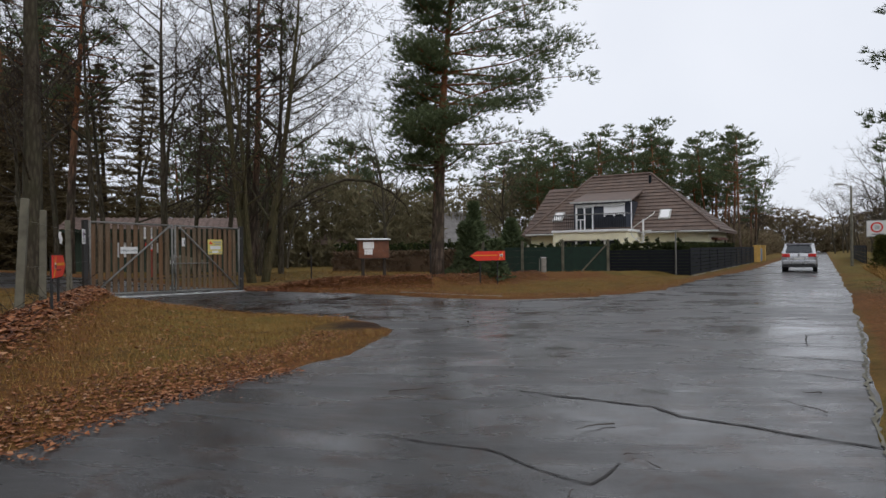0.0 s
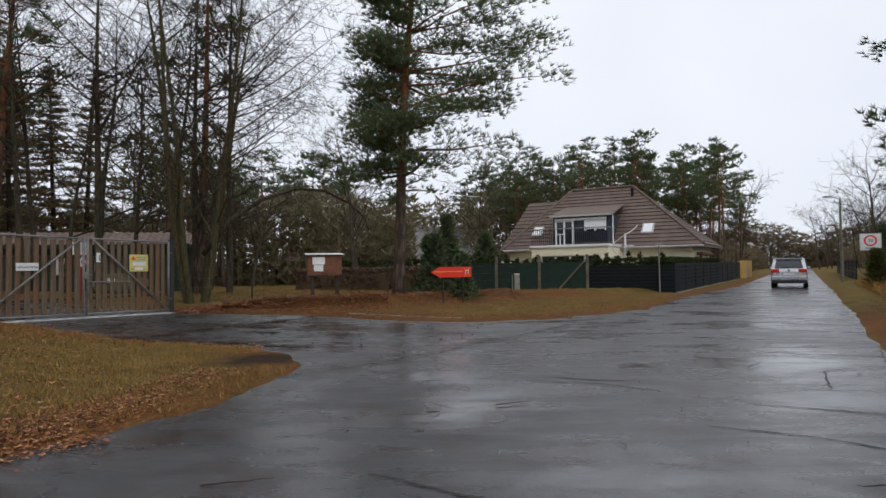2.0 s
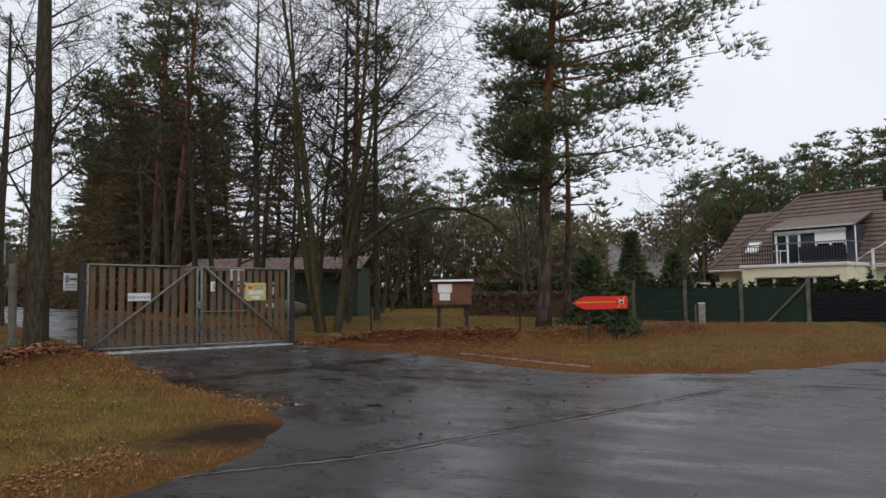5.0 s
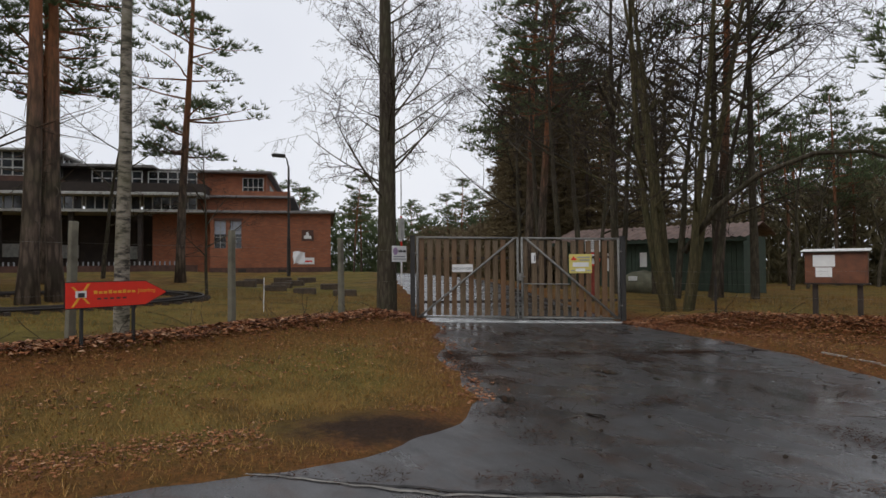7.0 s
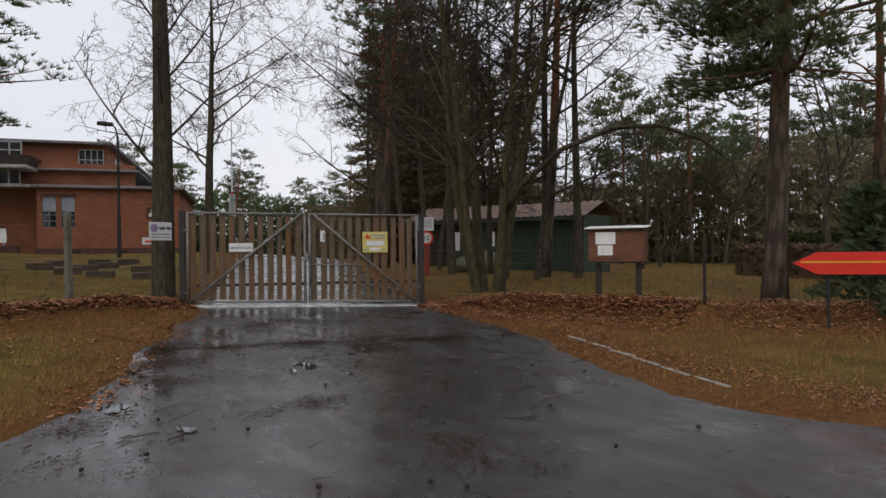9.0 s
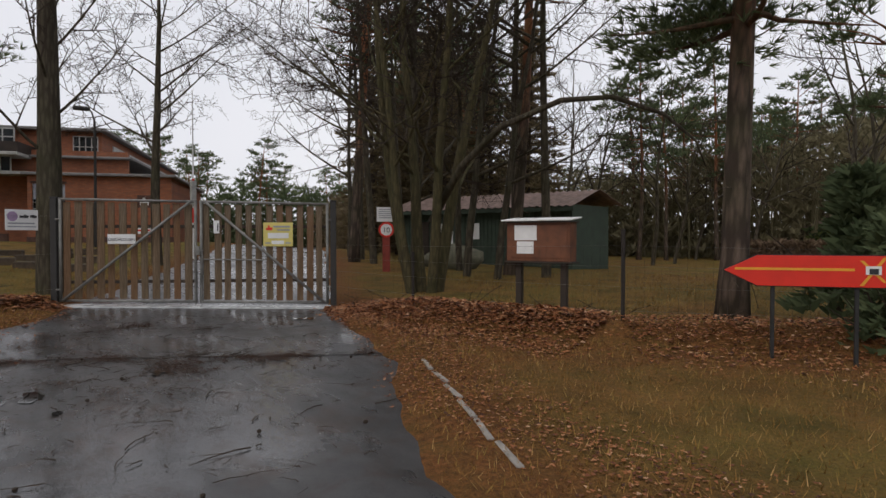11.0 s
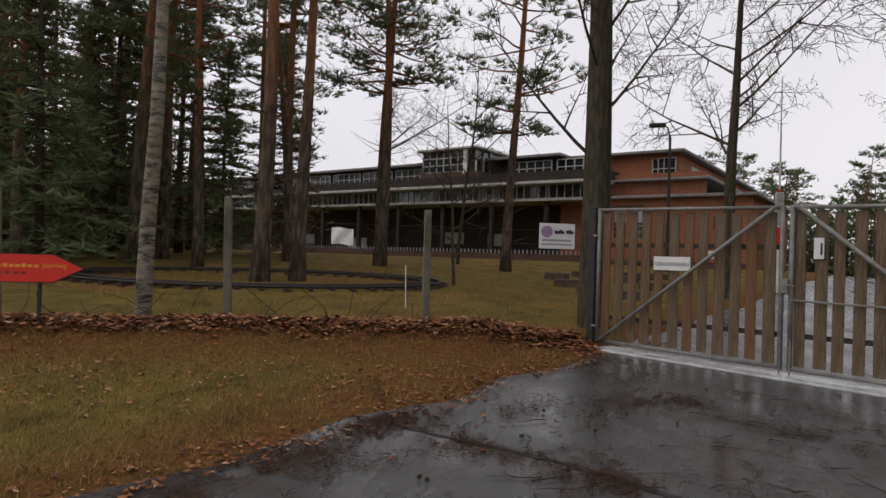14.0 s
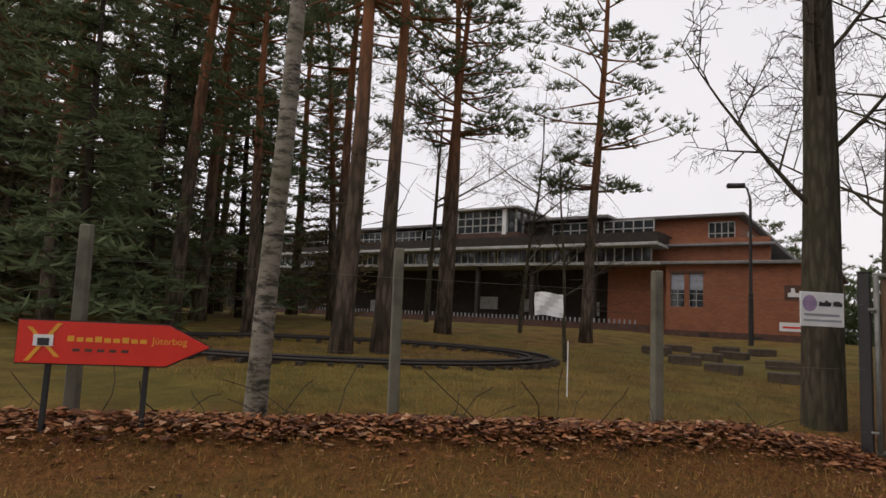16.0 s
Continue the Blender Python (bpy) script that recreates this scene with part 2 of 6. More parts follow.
def sstep(a, b, x):
    t = min(1, max(0, (x - a) / (b - a)))
    return t * t * (3 - 2 * t)


def side(x, y):
    """How far a place lies behind the line of fences, and that line's height there."""
    best = (1e9, 0, 0)
    last = len(FENCE) - 2
    for i in range(last + 1):
        (ax, ay), (bx, by) = FENCE[i], FENCE[i + 1]
        dx, dy = bx - ax, by - ay
        t = ((x - ax) * dx + (y - ay) * dy) / (dx * dx + dy * dy)
        t = max(-9 if i == 0 else 0, min(9 if i == last else 1, t))
        d = math.hypot(x - ax - t * dx, y - ay - t * dy)
        if d < best[0] - 1e-9:
            best = (d, 1 if dx * (y - ay) - dy * (x - ax) > 0 else -1, FENCE_Z[i] + (FENCE_Z[i + 1] - FENCE_Z[i]) * max(0, min(1, t)))
    return best[0] * best[1], best[2]


def terrain(x, y):
    d, zb = side(x, y)
    if d < 0:
        return zb + (-0.2 - zb) * sstep(0, 4.5, -d)
    return zb + (1 - sstep(24, 40, y)) * (1 - sstep(-8, 2, x)) * 0.043 * min(d, 24) + 0.14 * sstep(0.2, 3, d) * (1 - sstep(12.5, 16, y))


UX, UY = 0.467, 0.884          # along the road; across it: (UY, -UX)


def from_uv(u, v):
    return u * UX + v * UY, u * UY - v * UX


def to_uv(x, y):
    return x * UX + y * UY, x * UY - y * UX


# edge of the tarmac in road measure: the start-side verge, the drive to the gate, the far island, the road on
VERGE = [(-400, -2.0), (-3, -2.0), (0.9, -2.4), (3.1, -3.45), (4.8, -3.8), (6.9, -4.2), (8.2, -4.6), (9.1, -5.2), (9.75, -6.1), (10.0, -8.0), (9.7, -10.5), (9.65, -15.6)]
ISLE = [(15.0, -16.1), (15.5, -13.6), (15.9, -11.7), (16.2, -10.0), (16.3, -6.6), (16.9, -5.6), (18.8, -3.9), (22.5, -2.9), (29, -2.9), (45, -1.9), (400, -1.9)]
INNER = [(400 * -0.92 - 9.9, 400 * 0.38 + 15.9), (400 * -0.92 - 7.6, 400 * 0.38 + 20.6)]
POLY = VERGE + [to_uv(*INNER[0]), to_uv(*INNER[1])] + ISLE + [(400, 3.1), (20, 2.95), (11, 2.80), (5, 2.62), (-400, 2.5)]
PU = np.array([p[0] for p in POLY])
PV = np.array([p[1] for p in POLY])


def tarmac(u, v):
    """Signed distance to the edge of the tarmac, positive on it."""
    au, av, bu, bv = PU, PV, np.roll(PU, -1), np.roll(PV, -1)
    du, dv = bu - au, bv - av
    t = np.clip(((u - au) * du + (v - av) * dv) / (du * du + dv * dv), 0, 1)
    d = np.hypot(u - au - t * du, v - av - t * dv).min()
    hit = ((av > v) != (bv > v)) & (u < du * (v - av) / np.where(dv == 0, 1e-9, dv) + au)
    return d if hit.sum() % 2 else -d


def axis(spans):
    out = []
    for a, b, step in spans:
        out += list(np.arange(a, b - 1e-6, step))
    return out + [spans[-1][1]]


def mud_at(x, y):
    """Bare wet soil where wheels cut the corner of the verge."""
    a, b = (x + 0.95) * 0.45 - (y - 10.55) * -0.89, (x + 0.95) * 0.89 - (y - 10.55) * 0.45
    return 1.2 * math.exp(-(a / 1.25) ** 2 - (b / 0.75) ** 2)


def build_ground():
    us = axis([(-420, -60, 45), (-60, -8, 4), (-8, 0, 0.5), (0, 20, 0.16), (20, 50, 0.7), (50, 120, 5), (120, 420, 50)])
    vs = axis([(-420, -90, 55), (-90, -40, 5), (-40, -17, 0.9), (-17, 5, 0.16), (5, 6, 0.5), (6, 14, 1.0), (14, 60, 6), (60, 420, 60)])
    ground, road, keep = Build(), Build(), {}
    litter, mud = [], []
    nv = len(vs)
    for i, u in enumerate(us):
        for j, v in enumerate(vs):
            x, y = from_uv(u, v)
            z = terrain(x, y)
            sd = tarmac(u, v)
            sd += (0.30 * noise.noise((x * 0.8, y * 0.8, 3)) + 0.07 * noise.noise((x * 2.3, y * 2.3, 7))) * (0.3 if v > 0 else 1.0)
            lump = 0.05 * noise.noise((x * 0.7, y * 0.7, 1)) + 0.02 * noise.noise((x * 2.7, y * 2.7, 2))
            lift = max(-0.08, min(0.05, -0.14 * sd)) + (lump + 0.02) * sstep(0, 1.2, -sd)
            d, _ = side(x, y)
            bank = 0.27 * math.exp(-((d + 0.3) / 0.6) ** 2) * sstep(0.3, 1.5, -sd) * (1 if y < 34 else 0)
            if v > 3:
                bank += 0.35 * sstep(4.2, 7.5, v) * sstep(8, 20, u)
            ground.v.append((x, y, z + lift + bank))
            leaf = 1.15 * math.exp(-((d + 0.5) / 1.4) ** 2) * (1 if y < 30 else 0) + 1.1 * math.exp(-(sd / (1.0 if v < 0 else 0.55)) ** 2) * (1 if v < 0 else 0.4)
            if v > 3:
                leaf += 1.4 * (1 - sstep(16, 28, u))
            if u > 14.5 and -14 < v < -4 and d < 0:
                leaf += 0.40
            if d > 0 and y > 24:
                leaf += 0.35
            litter.append(min(1.0, leaf) * 0.9 - 0.15)
            mud.append(mud_at(x, y))
            road.v.append((x, y, z + 0.012 * noise.noise((x * 0.5, y * 0.5, 9))))
            keep[i, j] = sd > -0.9
    for i in range(len(us) - 1):
        for j in range(nv - 1):
            a = i * nv + j
            q = (a, a + 1, a + nv + 1, a + nv)
            ground.f.append(q[::-1])
            if all(keep[i + p, j + r] for p in (0, 1) for r in (0, 1)):
                road.f.append(q[::-1])
    g = solid("ground", ground, M_GROUND, "winter grass verge with brown leaf litter", "ground", kind="structure", smooth=True)
    at = g.data.attributes.new("litter", "FLOAT", "POINT")
    at.data.foreach_set("value", litter)
    g.data.attributes.new("mud", "FLOAT", "POINT").data.foreach_set("value", mud)
    used = sorted({k for f in road.f for k in f})
    remap = {k: n for n, k in enumerate(used)}
    road.v = [road.v[k] for k in used]
    road.f = [tuple(remap[k] for k in f) for f in road.f]
    solid("road", road, M_ASPHALT, "wet cracked dark asphalt road and gate drive", "road", kind="structure", smooth=True)


build_ground()

# ---- trees ----
def rand_dir(rng, up=0.0):
    a = rng.uniform(0, 2 * math.pi)
    z = rng.uniform(-0.6, 0.6) + up
    return Vector((math.cos(a), math.sin(a), z)).normalized()


def tuft(b, p, d, size, n, rng, wide=0.16):
    """A brush of needles or leaves about the end of a twig."""
    for _ in range(n):
        e = (d * 0.55 + rand_dir(rng, 0.25)).normalized()
        s = size * rng.uniform(0.6, 1.15)
        w = e.cross(rand_dir(rng)).normalized() * s * wide
        q = p + e * s * 0.12
        b.tri(q - w, q + w, p + e * s)


def limb(b, start, d, length, r, rng, bend=0.25, sides=5, steps=5, lift=0.0):
    """A crooked limb; gives back the points along it."""
    pts, rad, p = [start.copy()], [r], start.copy()
    for i in range(steps):
        d = (d + rand_dir(rng) * bend + Vector((0, 0, lift))).normalized()
        p = p + d * (length / steps)
        pts.append(p.copy())
        rad.append(max(0.005, r * (1 - 0.85 * (i + 1) / steps)))
    b.tube(pts, rad, sides, cap=False)
    return pts, d


def needle_pad(b, c, out, rx, rz, tufts, blades, size, wide, rng):
    """A flattened cloud of needle brushes at the end of a bough."""
    for _ in range(tufts):
        o = rand_dir(rng) * rng.random() ** 0.5
        q = c + Vector((o.x * rx, o.y * rx, o.z * 1.4 * rz))
        e = (o * 0.7 + out * 0.5 + Vector((0, 0, 0.55))).normalized()
        for _ in range(blades):
            d = (e + rand_dir(rng) * 0.85).normalized()
            ln = size * rng.uniform(0.6, 1.1)
            w = d.cross(rand_dir(rng)).normalized() * ln * wide
            b.tri(q - w, q + w, q + d * ln)


def pine_meshes(seed, height=15.0, r=0.2, bare=0.4, spread=3.2, boughs=34, pads=3, tufts=11, size=0.30, lean=0.03, blades=9, wide=0.075, pad=0.5, bias=(0, 0), whorls=13):
    """A Scots pine: bare lower trunk, crooked boughs in loose whorls, needles in clumps at their ends."""
    rng = random.Random(seed)
    wood, green = Build(), Build()
    pts, rad = [], []
    lx, ly = rng.uniform(-lean, lean), rng.uniform(-lean, lean)
    n = 14
    for i in range(n + 1):
        f = i / n
        pts.append(Vector((lx * height * f + 0.12 * math.sin(f * 5 + seed), ly * height * f + 0.12 * math.cos(f * 4 + seed), height * f)))
        rad.append(r * (1.0 - 0.80 * f) + (0.35 * r if i == 0 else 0))
    pts[0].z = -0.25
    wood.tube(pts, rad, 10)
    k = r / 0.2
    for i in range(boughs):
        g = ((i * whorls // boughs) + rng.uniform(0.0, 0.55)) / whorls
        f = min(0.995, bare + (1 - bare) * g)
        at = pts[int(f * n)].lerp(pts[int(f * n) + 1], f * n - int(f * n))
        a = rng.uniform(0, 2 * math.pi)
        pull = 1 + bias[0] * math.cos(a) + bias[1] * math.sin(a)
        reach = spread * (0.35 + 0.75 * math.sin(math.pi * (0.22 + 0.74 * g))) * rng.uniform(0.5, 1.1) * max(0.45, pull)
        d = Vector((math.cos(a), math.sin(a), rng.uniform(-0.25, 0.15) + 0.75 * g * g)).normalized()
        bp, bd = limb(wood, at, d, reach, (0.055 - 0.03 * g) * k, rng, 0.2, 5, 6, 0.03)
        if g < 0.06 and rng.random() < 0.5:
            continue
        big = pad * rng.uniform(0.75, 1.25) * (1.1 - 0.35 * g)
        needle_pad(green, bp[-1], bd, big, big * 0.5, tufts, blades, size, wide, rng)
        for m in range(pads - 1):
            q = bp[3 + m % 3].lerp(bp[2 + m % 3], rng.random())
            sd = (bd * 0.7 + rand_dir(rng, 0.12) * 0.9).normalized()
            e = q + sd * reach * rng.uniform(0.16, 0.38)
            wood.tube([q, q.lerp(e, 0.5) + rand_dir(rng) * 0.05, e], [0.016 * k, 0.011 * k, 0.005], 3, cap=False)
            big = pad * rng.uniform(0.6, 1.1) * (1.05 - 0.3 * g)
            needle_pad(green, e, sd, big, big * 0.5, tufts, blades, size, wide, rng)
    for _ in range(int(10 + 16 * bare)):
        f = rng.uniform(0.25 * bare, bare + 0.1)
        limb(wood, pts[int(f * n)], rand_dir(rng, -0.05), rng.uniform(0.4, 1.8), 0.02, rng, 0.25, 3, 4)
    return wood.mesh("trunk", M_PINE_BARK, True), green.mesh("crown", M_NEEDLE)


def spruce_meshes(seed, height=13.0, r=0.16, spread=2.6, rings=34, size=0.42, material=None):
    rng = random.Random(seed)
    wood, green = Build(), Build()
    wood.tube([Vector((0, 0, -0.2)), Vector((0.05, 0, height * 0.5)), Vector((0, 0.05, height))], [r, r * 0.6, 0.02], 8)
    for i in range(rings):
        f = 0.08 + 0.9 * i / rings
        for _ in range(6):
            a = rng.uniform(0, 2 * math.pi)
            d = Vector((math.cos(a), math.sin(a), -0.15 + 0.3 * f)).normalized()
            reach = spread * (1.02 - f) * rng.uniform(0.6, 1.1) + 0.2
            bp, bd = limb(wood, Vector((0, 0, height * f)), d, reach, 0.02, rng, 0.14, 3, 4, -0.02)
            for k in range(1, len(bp)):
                tuft(green, bp[k], bd, size * (1.1 - 0.4 * f), 10, rng, 0.09)
    return wood.mesh("trunk", M_TWIG, True), green.mesh("crown", material or M_SPRUCE)


def bare_meshes(seed, height=15.0, r=0.22, fork=0.3, levels=4, stems=1, spread=0.6, material=None, droop=0.0, twigs=5, crook=0.13, boughs=10, splay=0.25, thick=0.55, reach=1.0):
    rng = random.Random(seed)
    wood, fine = Build(), Build()

    def grow(p, d, length, rad, level):
        b = wood if level < 2 else fine
        pts, e = limb(b, p, d, length, rad, rng, crook + (0.05 * level if level else 0), (10, 6, 3, 3, 3)[min(level, 4)], (8, 6, 4, 2, 2)[min(level, 4)], 0.05 - droop * 0.06 * level)
        if level >= levels:
            return
        kids = (boughs, 7, twigs, 4)[min(level, 3)]
        for i in range(kids):
            f = fork + (1 - fork) * (i + rng.random()) / kids if level == 0 else 0.2 + 0.8 * (i + rng.random()) / kids
            k = min(len(pts) - 2, int(f * (len(pts) - 1)))
            q = pts[k].lerp(pts[k + 1], f * (len(pts) - 1) - k)
            a = rng.uniform(0, 2 * math.pi)
            o = e.orthogonal().normalized()
            o = (o * math.cos(a) + e.cross(o) * math.sin(a)).normalized()
            grow(q, (e * 0.75 + o * rng.uniform(0.6, 1.2) * (0.6 + spread) + Vector((0, 0, 0.15 - droop))).normalized(), length * rng.uniform(0.30, 0.52) * (1.1 - 0.35 * f) * (reach if level == 0 else 1), rad * (1 - 0.8 * f) * (thick if level == 0 else 0.55) + 0.0055, level + 1)

    for s in range(stems):
        a = 2 * math.pi * s / stems + rng.random()
        k = rng.uniform(0.07, splay)
        d = Vector((math.cos(a) * k, math.sin(a) * k, 1)) if stems > 1 else Vector((rng.uniform(-0.012, 0.012), rng.uniform(-0.012, 0.012), 1))
        off = Vector((math.cos(a) * 0.28, math.sin(a) * 0.28, -0.25)) if stems > 1 else Vector((0, 0, -0.25))
        grow(off, d.normalized(), height * rng.uniform(0.8, 1.0), r * rng.uniform(0.7, 1.0), 0)
    return wood.mesh("trunk", material or M_BARK, True), fine.mesh("branchwork", M_TWIG)


def tree(kind, meshes, label, x, y, turn=0.0, scale=1.0, tilt=(0, 0), names=("trunk", "crown"), z=None, tall=1.0):
    zz = terrain(x, y) if z is None else z
    t = thing(kind, label, "tree", pose(x, y, zz, tilt[0], tilt[1], turn) @ Matrix.Diagonal((scale, scale, scale * tall, 1)))
    for name, me in zip(names, meshes):
        p = part(name, me, None, t)
        if name == "branchwork":
            p["kind"] = "stuff"
    return t


PINES = [pine_meshes(11, 15, 0.22, 0.50, 2.7), pine_meshes(12, 15, 0.2, 0.42, 3.0, 38), pine_meshes(13, 15, 0.21, 0.55, 2.6, 30), pine_meshes(14, 15, 0.19, 0.33, 2.8, 40)]
PINE_FULL = pine_meshes(21, 15.5, 0.23, 0.30, 3.5, 70, 5, 44, 0.26, 0.0, 9, 0.06, 1.0, (0.40, 0.16), 14)
PINE_BANK = pine_meshes(22, 12.5, 0.20, 0.16, 2.7, 64, 4, 22, 0.25, 0.02, 9, 0.075, 0.6, (0, 0), 15)
PINE_FAR = [pine_meshes(s, 14, 0.17, b, 3.0, 24, 3, 9, 0.42, 0.03, 6, 0.125, 0.8) for s, b in ((31, 0.55), (32, 0.62), (33, 0.48))]
SPRUCE_GREEN = [spruce_meshes(43, 12, 0.14, 2.6, 26, 0.45, M_NEEDLE), spruce_meshes(44, 9, 0.12, 2.2, 22, 0.42, M_NEEDLE)]
SPRUCES = [spruce_meshes(41), spruce_meshes(42, 11, 0.14, 2.2, 28)]
BARES = [bare_meshes(51, 20, 0.36, 0.20, crook=0.014, boughs=24, thick=0.14, droop=0.1, reach=0.42), bare_meshes(52, 16, 0.22, 0.42, 4, 1, 0.8, None, 0.14, 5, crook=0.022), bare_meshes(53, 13, 0.16, 0.25, 4, 1, 0.9, None, 0.15, crook=0.07)]
BIRCH = bare_meshes(54, 15, 0.17, 0.45, 4, 1, 0.5, M_BIRCH, 0.1, crook=0.028)
BARE_FAR = [bare_meshes(61, 12, 0.14, 0.3, 3, 1, 0.7, None, 0, 4), bare_meshes(62, 11, 0.12, 0.25, 3, 1, 0.6, None, 0, 5)]
CLUMP = bare_meshes(71, 15, 0.17, 0.22, 4, 5, 0.75, M_MOSSY, 0.12, 6, crook=0.05, boughs=11, splay=0.22, reach=0.9, thick=0.36)
TW = ("trunk", "branchwork")

tree("deciduous_tree", BARES[0], "tall thick-trunked bare tree behind the wire fence", -11.7, 15.6, 20, 1.0, names=TW)
SPREADING = bare_meshes(58, 14.5, 0.24, 0.36, 4, 1, 0.75, M_BARK, 0.2, 6, 0.03, 20, thick=0.3)
tree("deciduous_tree", SPREADING, "dark bare tree with crooked spreading branches", -18.5, 19.0, 130, 1.0, names=TW)
tree("deciduous_tree", CLUMP, "mossy many-stemmed bare tree beside the gate", -7.8, 23.5, 40, 1.0, names=TW)
tree("pine_tree", PINES[2], "dark leaning pine beside the green shed", -9.7, 27.9, 75, 1.05, (0, 5))
tree("pine_tree", PINE_FULL, "tall pine with red upper trunk and dense crown", -0.5, 25.0, 0, 1.05, (0, 4))
tree("pine_tree", PINES[3], "pine behind the notice box, dense low crown", -1.16, 33.4, 130, 0.95)
tree("pine_tree", PINES[0], "thick-barked pine on the museum lawn", -14.1, 6.6, 10, 1.1, (0, -2))
tree("pine_tree", PINES[2], "leaning pine with orange upper bark", -15.2, 7.3, 200, 1.05, (0, 6))
tree("pine_tree", PINES[1], "pine with a low fork on the museum lawn", -23.0, 6.5, 60, 1.15)
tree("pine_tree", PINES[1], "slim pine on the museum lawn", -23.6, 6.3, 240, 1.1, (0, -3))
tree("pine_tree", PINES[3], "pine with thin drooping boughs on the lawn", -24.3, 11.6, 300, 1.1)
tree("birch_tree", BIRCH, "birch with pale mottled bark behind the fence", -7.9, 8.45, 0, 1.05, names=TW)

tree("deciduous_tree", BARES[2], "small slim bare tree on the museum lawn", -16.8, 11.4, 50, 0.42, names=TW)
tree("deciduous_tree", BARES[2], "slim bare tree before the museum front", -27.5, 8.6, 150, 0.75, names=TW)
tree("deciduous_tree", BARES[1], "thin bare tree before the museum front", -30.5, 3.5, 90, 0.8, names=TW)

arch = Build()
ap = [Vector(p) for p in ((-7.6, 23.6, 1.9), (-6.6, 23.8, 3.2), (-5.5, 24.1, 4.0), (-4.4, 24.9, 4.5), (-3.4, 25.4, 4.45), (-2.5, 25.9, 4.0), (-1.9, 26.1, 3.4), (-1.75, 26.2, 2.9))]
arch.tube(ap, [0.10, 0.085, 0.075, 0.065, 0.055, 0.042, 0.028, 0.012], 7)
arg = random.Random(9)
for k in range(2, 7):
    for _ in range(5):
        limb(arch, ap[k].lerp(ap[k - 1], arg.random()), Vector((arg.uniform(-0.4, 0.8), arg.uniform(-0.5, 0.5), arg.uniform(-0.9, 0.7))).normalized(), arg.uniform(0.4, 1.5), 0.014, arg, 0.2, 3, 5)
solid("arching_branch", arch, M_BARK, "long bare branch arching over the garden fence", "branch", smooth=True)

rng = random.Random(5)
CLEAR = [(-30, -12, 2.5, 14), (-16, -8, 22, 26.4), (-15, -5, 44, 56), (-17.5, -9, 53, 63), (-13, -6, 40, 47), (-10, 6, 56, 74), (2, 20, 33, 54), (-23, -10, 28.5, 37), (-60, -30, -30, 26), (-6, 2, 44, 74)]
# ---- forest around ----
def scatter(count, spot, meshes, kind, label, names, low=0.8, high=1.15, gap=1.6):
    placed = []
    tries = 0
    while len(placed) < count and tries < count * 30:
        tries += 1
        x, y = spot()
        if any((x - a) ** 2 + (y - b) ** 2 < gap * gap for a, b in placed):
            continue
        u, v = to_uv(x, y)
        if tarmac(u, v) > -1.0 or any(a < x < b and c < y < d for a, b, c, d in CLEAR):
            continue
        placed.append((x, y))
        tree(kind, rng.choice(meshes), label, x, y, rng.uniform(0, 360), rng.uniform(low, high), (rng.uniform(-3, 3), rng.uniform(-3, 3)), names, tall=rng.uniform(0.9, 1.1))


def between(x0, x1, y0, y1):
    return lambda: (rng.uniform(x0, x1), rng.uniform(y0, y1))


def strip(u0, u1, v0, v1):
    return lambda: from_uv(rng.uniform(u0, u1), rng.uniform(v0, v1))


def wedge():
    """The wood beyond the inner drive, north of the museum."""
    x = rng.uniform(-54, -26)
    return x, rng.uniform(33, 41) + (-26 - x) * 0.55


PT = ("trunk", "crown")
scatter(20, between(-34, -12, -18, 3.5), PINES, "pine_tree", "tall slim pine in the wood behind the fence", PT, 0.9, 1.2, gap=2.8)
scatter(12, between(-36, -22, -42, -14), PINE_FAR, "pine_tree", "far pine in the wood", PT)
scatter(11, between(-34, -13, -16, 1.0), SPRUCES, "spruce_tree", "brownish spruce in the wood behind the fence", PT, 0.9, 1.3, 2.2)
scatter(10, between(-42, -30, -26, -9), PINE_FAR, "pine_tree", "pine deep in the wood behind the fence", PT, 0.9, 1.2, 2.2)
scatter(6, between(-32, -22, 31, 44), SPRUCES, "spruce_tree", "dark dense spruce behind the gate", PT, 1.1, 1.5, 2.5)
scatter(2, between(-26, -18, 25.5, 28), PINES, "pine_tree", "tall pine beside the inner drive", PT, 0.95, 1.2, 2.2)
scatter(15, between(-22, -8, 23.5, 29), BARES[1:], "deciduous_tree", "slim bare tree beside the inner drive", TW, 0.75, 1.05, 1.5)
scatter(26, between(-30, 6, 48, 74), PINE_FAR, "pine_tree", "pine in the wood beyond the gardens", PT, 0.7, 0.95)
scatter(5, between(-22, -10, -14, -1), SPRUCE_GREEN, "spruce_tree", "green spruce in the wood behind the fence", PT, 0.8, 1.2, 2.0)
scatter(4, between(-28, -12, -12, 1.5), SPRUCE_GREEN, "spruce_tree", "dark evergreen in the wood behind the fence", PT, 0.8, 1.2, 2.5)
scatter(10, between(-20, 4, 34, 60), BARE_FAR, "deciduous_tree", "bare slim tree in the wood", TW)
scatter(52, strip(63, 84, -38, -4), PINE_FAR, "pine_tree", "tall pine behind the house", PT, 0.8, 1.0, 1.9)
scatter(26, wedge, SPRUCES, "spruce_tree", "tall brownish spruce in the wood beyond the drive", PT, 1.1, 1.6, 2.2)
scatter(12, wedge, PINE_FAR, "pine_tree", "tall pine in the wood beyond the drive", PT, 1.1, 1.4, 2.2)
scatter(44, between(-98, -64, 24, 92), PINE_FAR, "pine_tree", "far pine beyond the museum", PT, 0.75, 0.95, 2.6)
